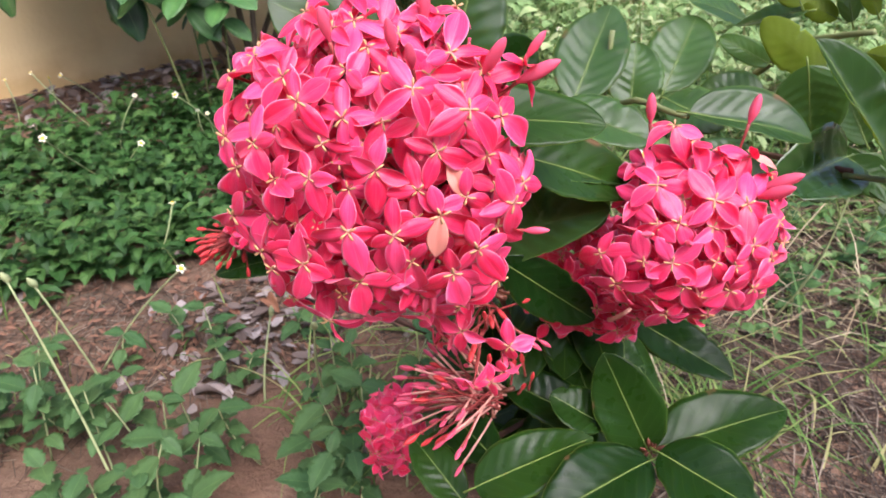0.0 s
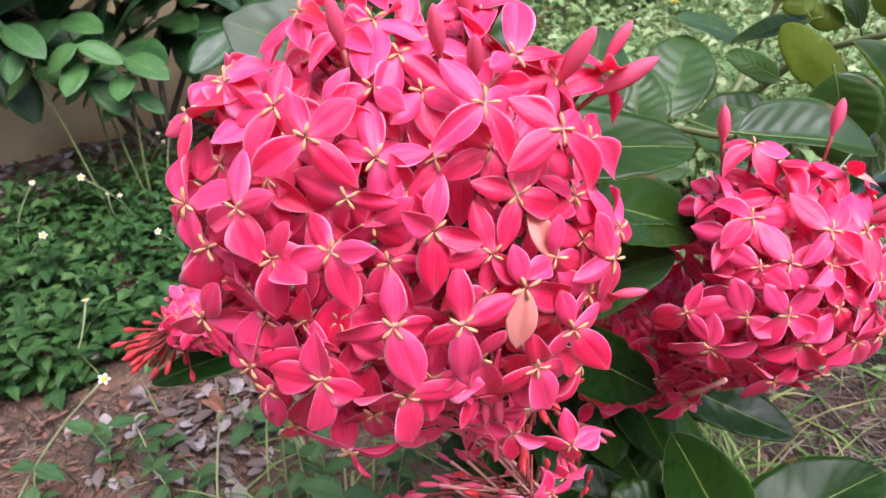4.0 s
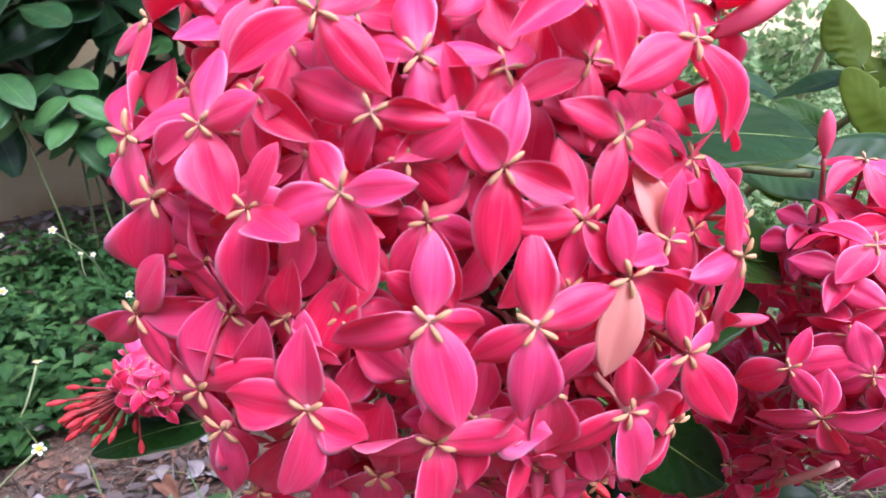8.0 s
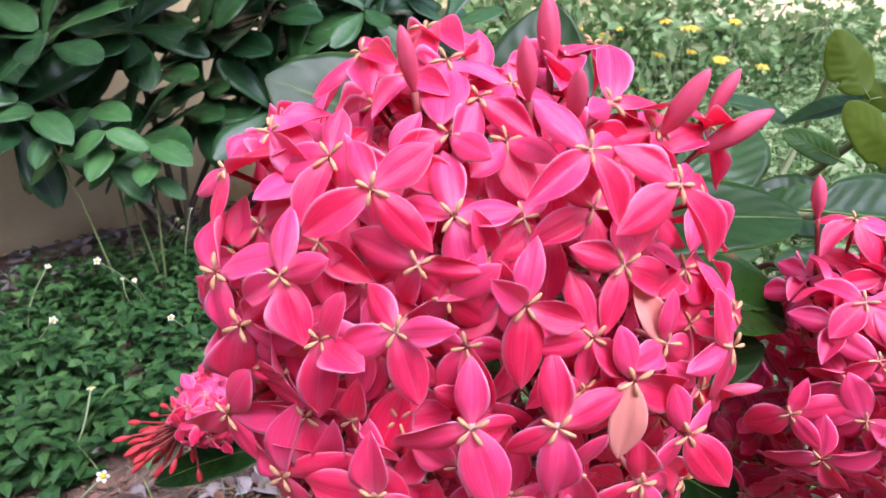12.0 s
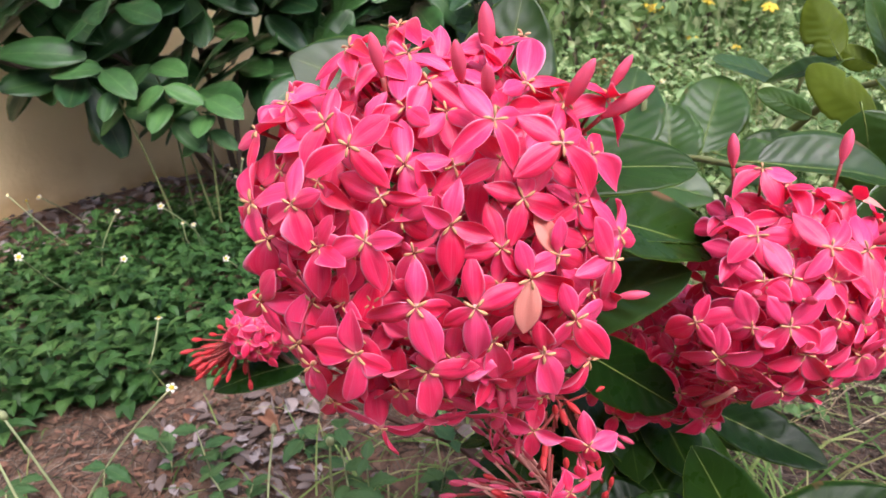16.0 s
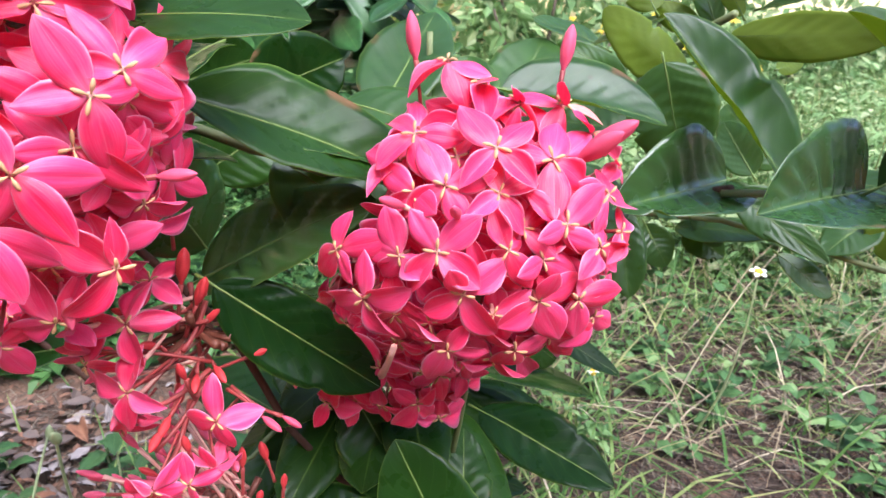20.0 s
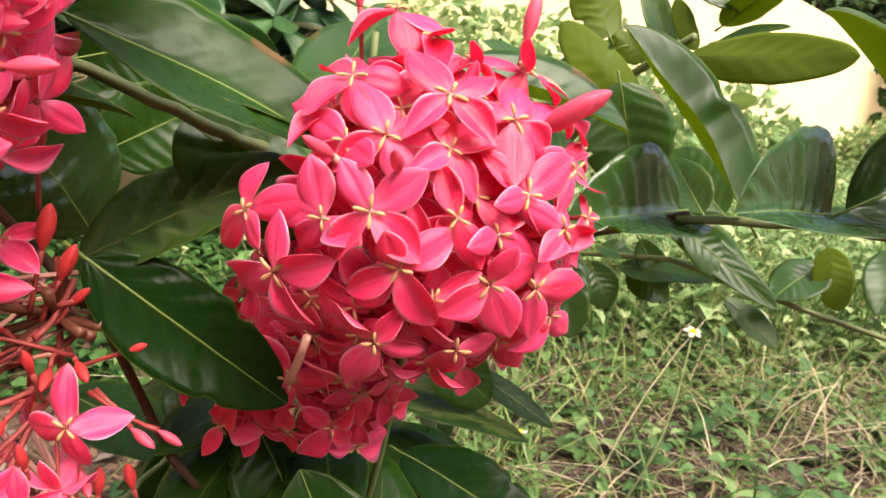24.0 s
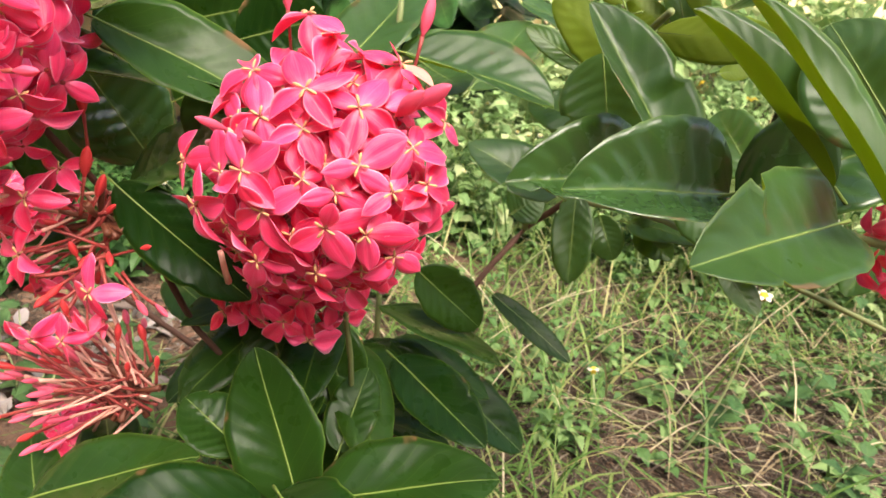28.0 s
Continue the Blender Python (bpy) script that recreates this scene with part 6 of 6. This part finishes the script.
vine = thing("vine", (-0.62, 1.30, 0.0), "paler green soft-leaved plant growing through the shrub", "plant")
vine_leaves = [blade_sheet(L, W, leaf_outline, lambda u, v, w, l: abs(u) * w * 0.2 - 0.15 * l * v * v, 8, 4, 0.0005, [VINE_LEAF, VINE_LEAF], "leaf") for L, W in ((0.10, 0.066), (0.085, 0.055))]
for k in range(4):
    a = Vector((bush_rng.uniform(-0.06, 0.06), bush_rng.uniform(-0.05, 0.05), -0.01))
    b = Vector((-0.10 + 0.055 * k, bush_rng.uniform(-0.10, 0.0), bush_rng.uniform(0.28, 0.42)))
    pts = bent(a, b, -0.03, 8)
    child("stem", tube_mesh("stem", pts, [0.0022] * 9, 6, TWIG_GREEN), vine)
    for i in range(6, 9):
        for s in (0, math.pi):
            t = i * 1.57 + s + bush_rng.uniform(-0.3, 0.3)
            d = Vector((math.cos(t), math.sin(t) - 0.35, bush_rng.uniform(-0.9, 0.1))).normalized()
            x = d.cross(Vector((0.1, -0.5, 0.8))).normalized()
            child("leaf", vine_leaves[i % 2], vine, Matrix.Translation(pts[i]) @ Matrix((x, d, x.cross(d))).transposed().to_4x4() @ Matrix.Scale(bush_rng.uniform(0.6, 1.0), 4))

# ---- low bushes along the wall and trees behind it ----
def crown_mesh(name, clumps, size, seed, per):
    rng = random.Random(seed)
    verts, faces = [], []
    for c, r in clumps:
        for k in range(per):
            d = Vector([rng.gauss(0, 1) for _ in range(3)]).normalized()
            o = Vector(c) + d * r * rng.uniform(0.45, 1.0)
            L = rng.uniform(0.7, 1.2) * size
            f = (d + Vector([rng.uniform(-0.8, 0.8) for _ in range(3)]) + Vector((0, 0, -0.3))).normalized()
            s = f.cross(Vector([rng.gauss(0, 1) for _ in range(3)])).normalized() * L * 0.28
            i0 = len(verts)
            up = f.cross(s).normalized() * L * 0.07
            verts += [o, o + f * L * 0.45 + s + up, o + f * L * 0.5, o + f * L * 0.45 - s + up, o + f * L]
            faces += [(i0, i0 + 2, i0 + 1), (i0, i0 + 3, i0 + 2), (i0 + 2, i0 + 4, i0 + 1), (i0 + 2, i0 + 3, i0 + 4)]
    return mesh_of(name, verts, faces, [FOLIAGE], smooth=False)


tree_rng = random.Random(81)
def tree(x, y, H, spread, trunk_r, leaf_size, per, label, low=0.28):
    t = thing("tree", (x, y, 0), label, "tree", "trees behind the wall")
    top = Vector((tree_rng.uniform(-0.4, 0.4), tree_rng.uniform(-0.4, 0.4), H * 0.72))
    pts = bent((0, 0, -0.05), top, 0, 8, (tree_rng.uniform(-0.25, 0.25), tree_rng.uniform(-0.2, 0.2), 0))
    child("trunk", tube_mesh("trunk", pts, [trunk_r * (1.25 - 0.9 * i / 8) for i in range(9)], 10, BARK), t)
    clumps = []
    for k in range(22):
        a = k * 2.4
        f = tree_rng.uniform(low, 1.0)
        o = pts[min(8, int(f * 8))]
        tip = o + Vector((math.cos(a) * spread * tree_rng.uniform(0.5, 1), math.sin(a) * spread * tree_rng.uniform(0.5, 1), tree_rng.uniform(-0.05, 0.3) * H))
        child("limb", tube_mesh("limb", bent(o, tip, -0.12, 5), [trunk_r * 0.4 * (1 - 0.15 * i) for i in range(6)], 7, BARK), t)
        clumps.append((tip, spread * tree_rng.uniform(0.22, 0.4)))
        clumps.append((o.lerp(tip, 0.6), spread * tree_rng.uniform(0.15, 0.3)))
    child("crown", crown_mesh("crown", clumps, leaf_size, 90 + int(x * 3), per), t)


def behind(u, v):
    q = WALL_A + WALL_DIR * u + WALL_N * v
    return q.x, q.y


for u, v, H, sp in ((10.3, 1.0, 4.4, 2.2), (12.2, 1.4, 4.6, 2.3), (15.5, 2.6, 5.0, 2.4), (5.2, 2.4, 4.6, 2.1), (18.0, 4.0, 6.0, 3.0), (1.4, 2.2, 4.4, 2.0), (-2.4, 2.8, 4.4, 2.0)):
    tree(*behind(u, v), H, sp, 0.13, 0.16, 330, "broad tree with a leaning brown trunk and loose dark crown")


def low_bush(u, v, H, R, seed):
    q = WALL_A + WALL_DIR * u - WALL_N * v
    rng = random.Random(seed)
    b = thing("bush", (q.x, q.y, 0), "low leafy green bush standing in front of the wall", "bush", "bushes by the wall")
    clumps = []
    for k in range(9):
        tip = Vector((rng.uniform(-R, R), rng.uniform(-R, R) * 0.7, H * rng.uniform(0.45, 1.0)))
        child("stem", tube_mesh("stem", bent((0, 0, -0.02), tip, -0.03, 4), [0.012, 0.010, 0.008, 0.006, 0.004], 6, BARK), b)
        clumps.append((tip, R * 0.38))
        clumps.append((tip * 0.6, R * 0.3))
    me = crown_mesh("foliage", clumps, 0.06, seed, 120)
    # foliage takes the haze-paled meadow colour
    me.materials.clear()
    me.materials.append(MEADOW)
    child("foliage", me, b)


for i, (u, v, H, R) in enumerate(((1.35, 0.25, 0.4, 0.25), (1.9, 0.3, 0.8, 0.42), (2.5, 0.35, 0.72, 0.42), (3.1, 0.4, 0.6, 0.42), (4.4, 0.4, 0.42, 0.25), (6.5, 0.5, 0.6, 0.3), (9.5, 0.5, 1.0, 0.5), (13.0, 0.6, 1.2, 0.6), (16.0, 1.5, 1.5, 0.8))):
    low_bush(u, v, H, R, 200 + i)
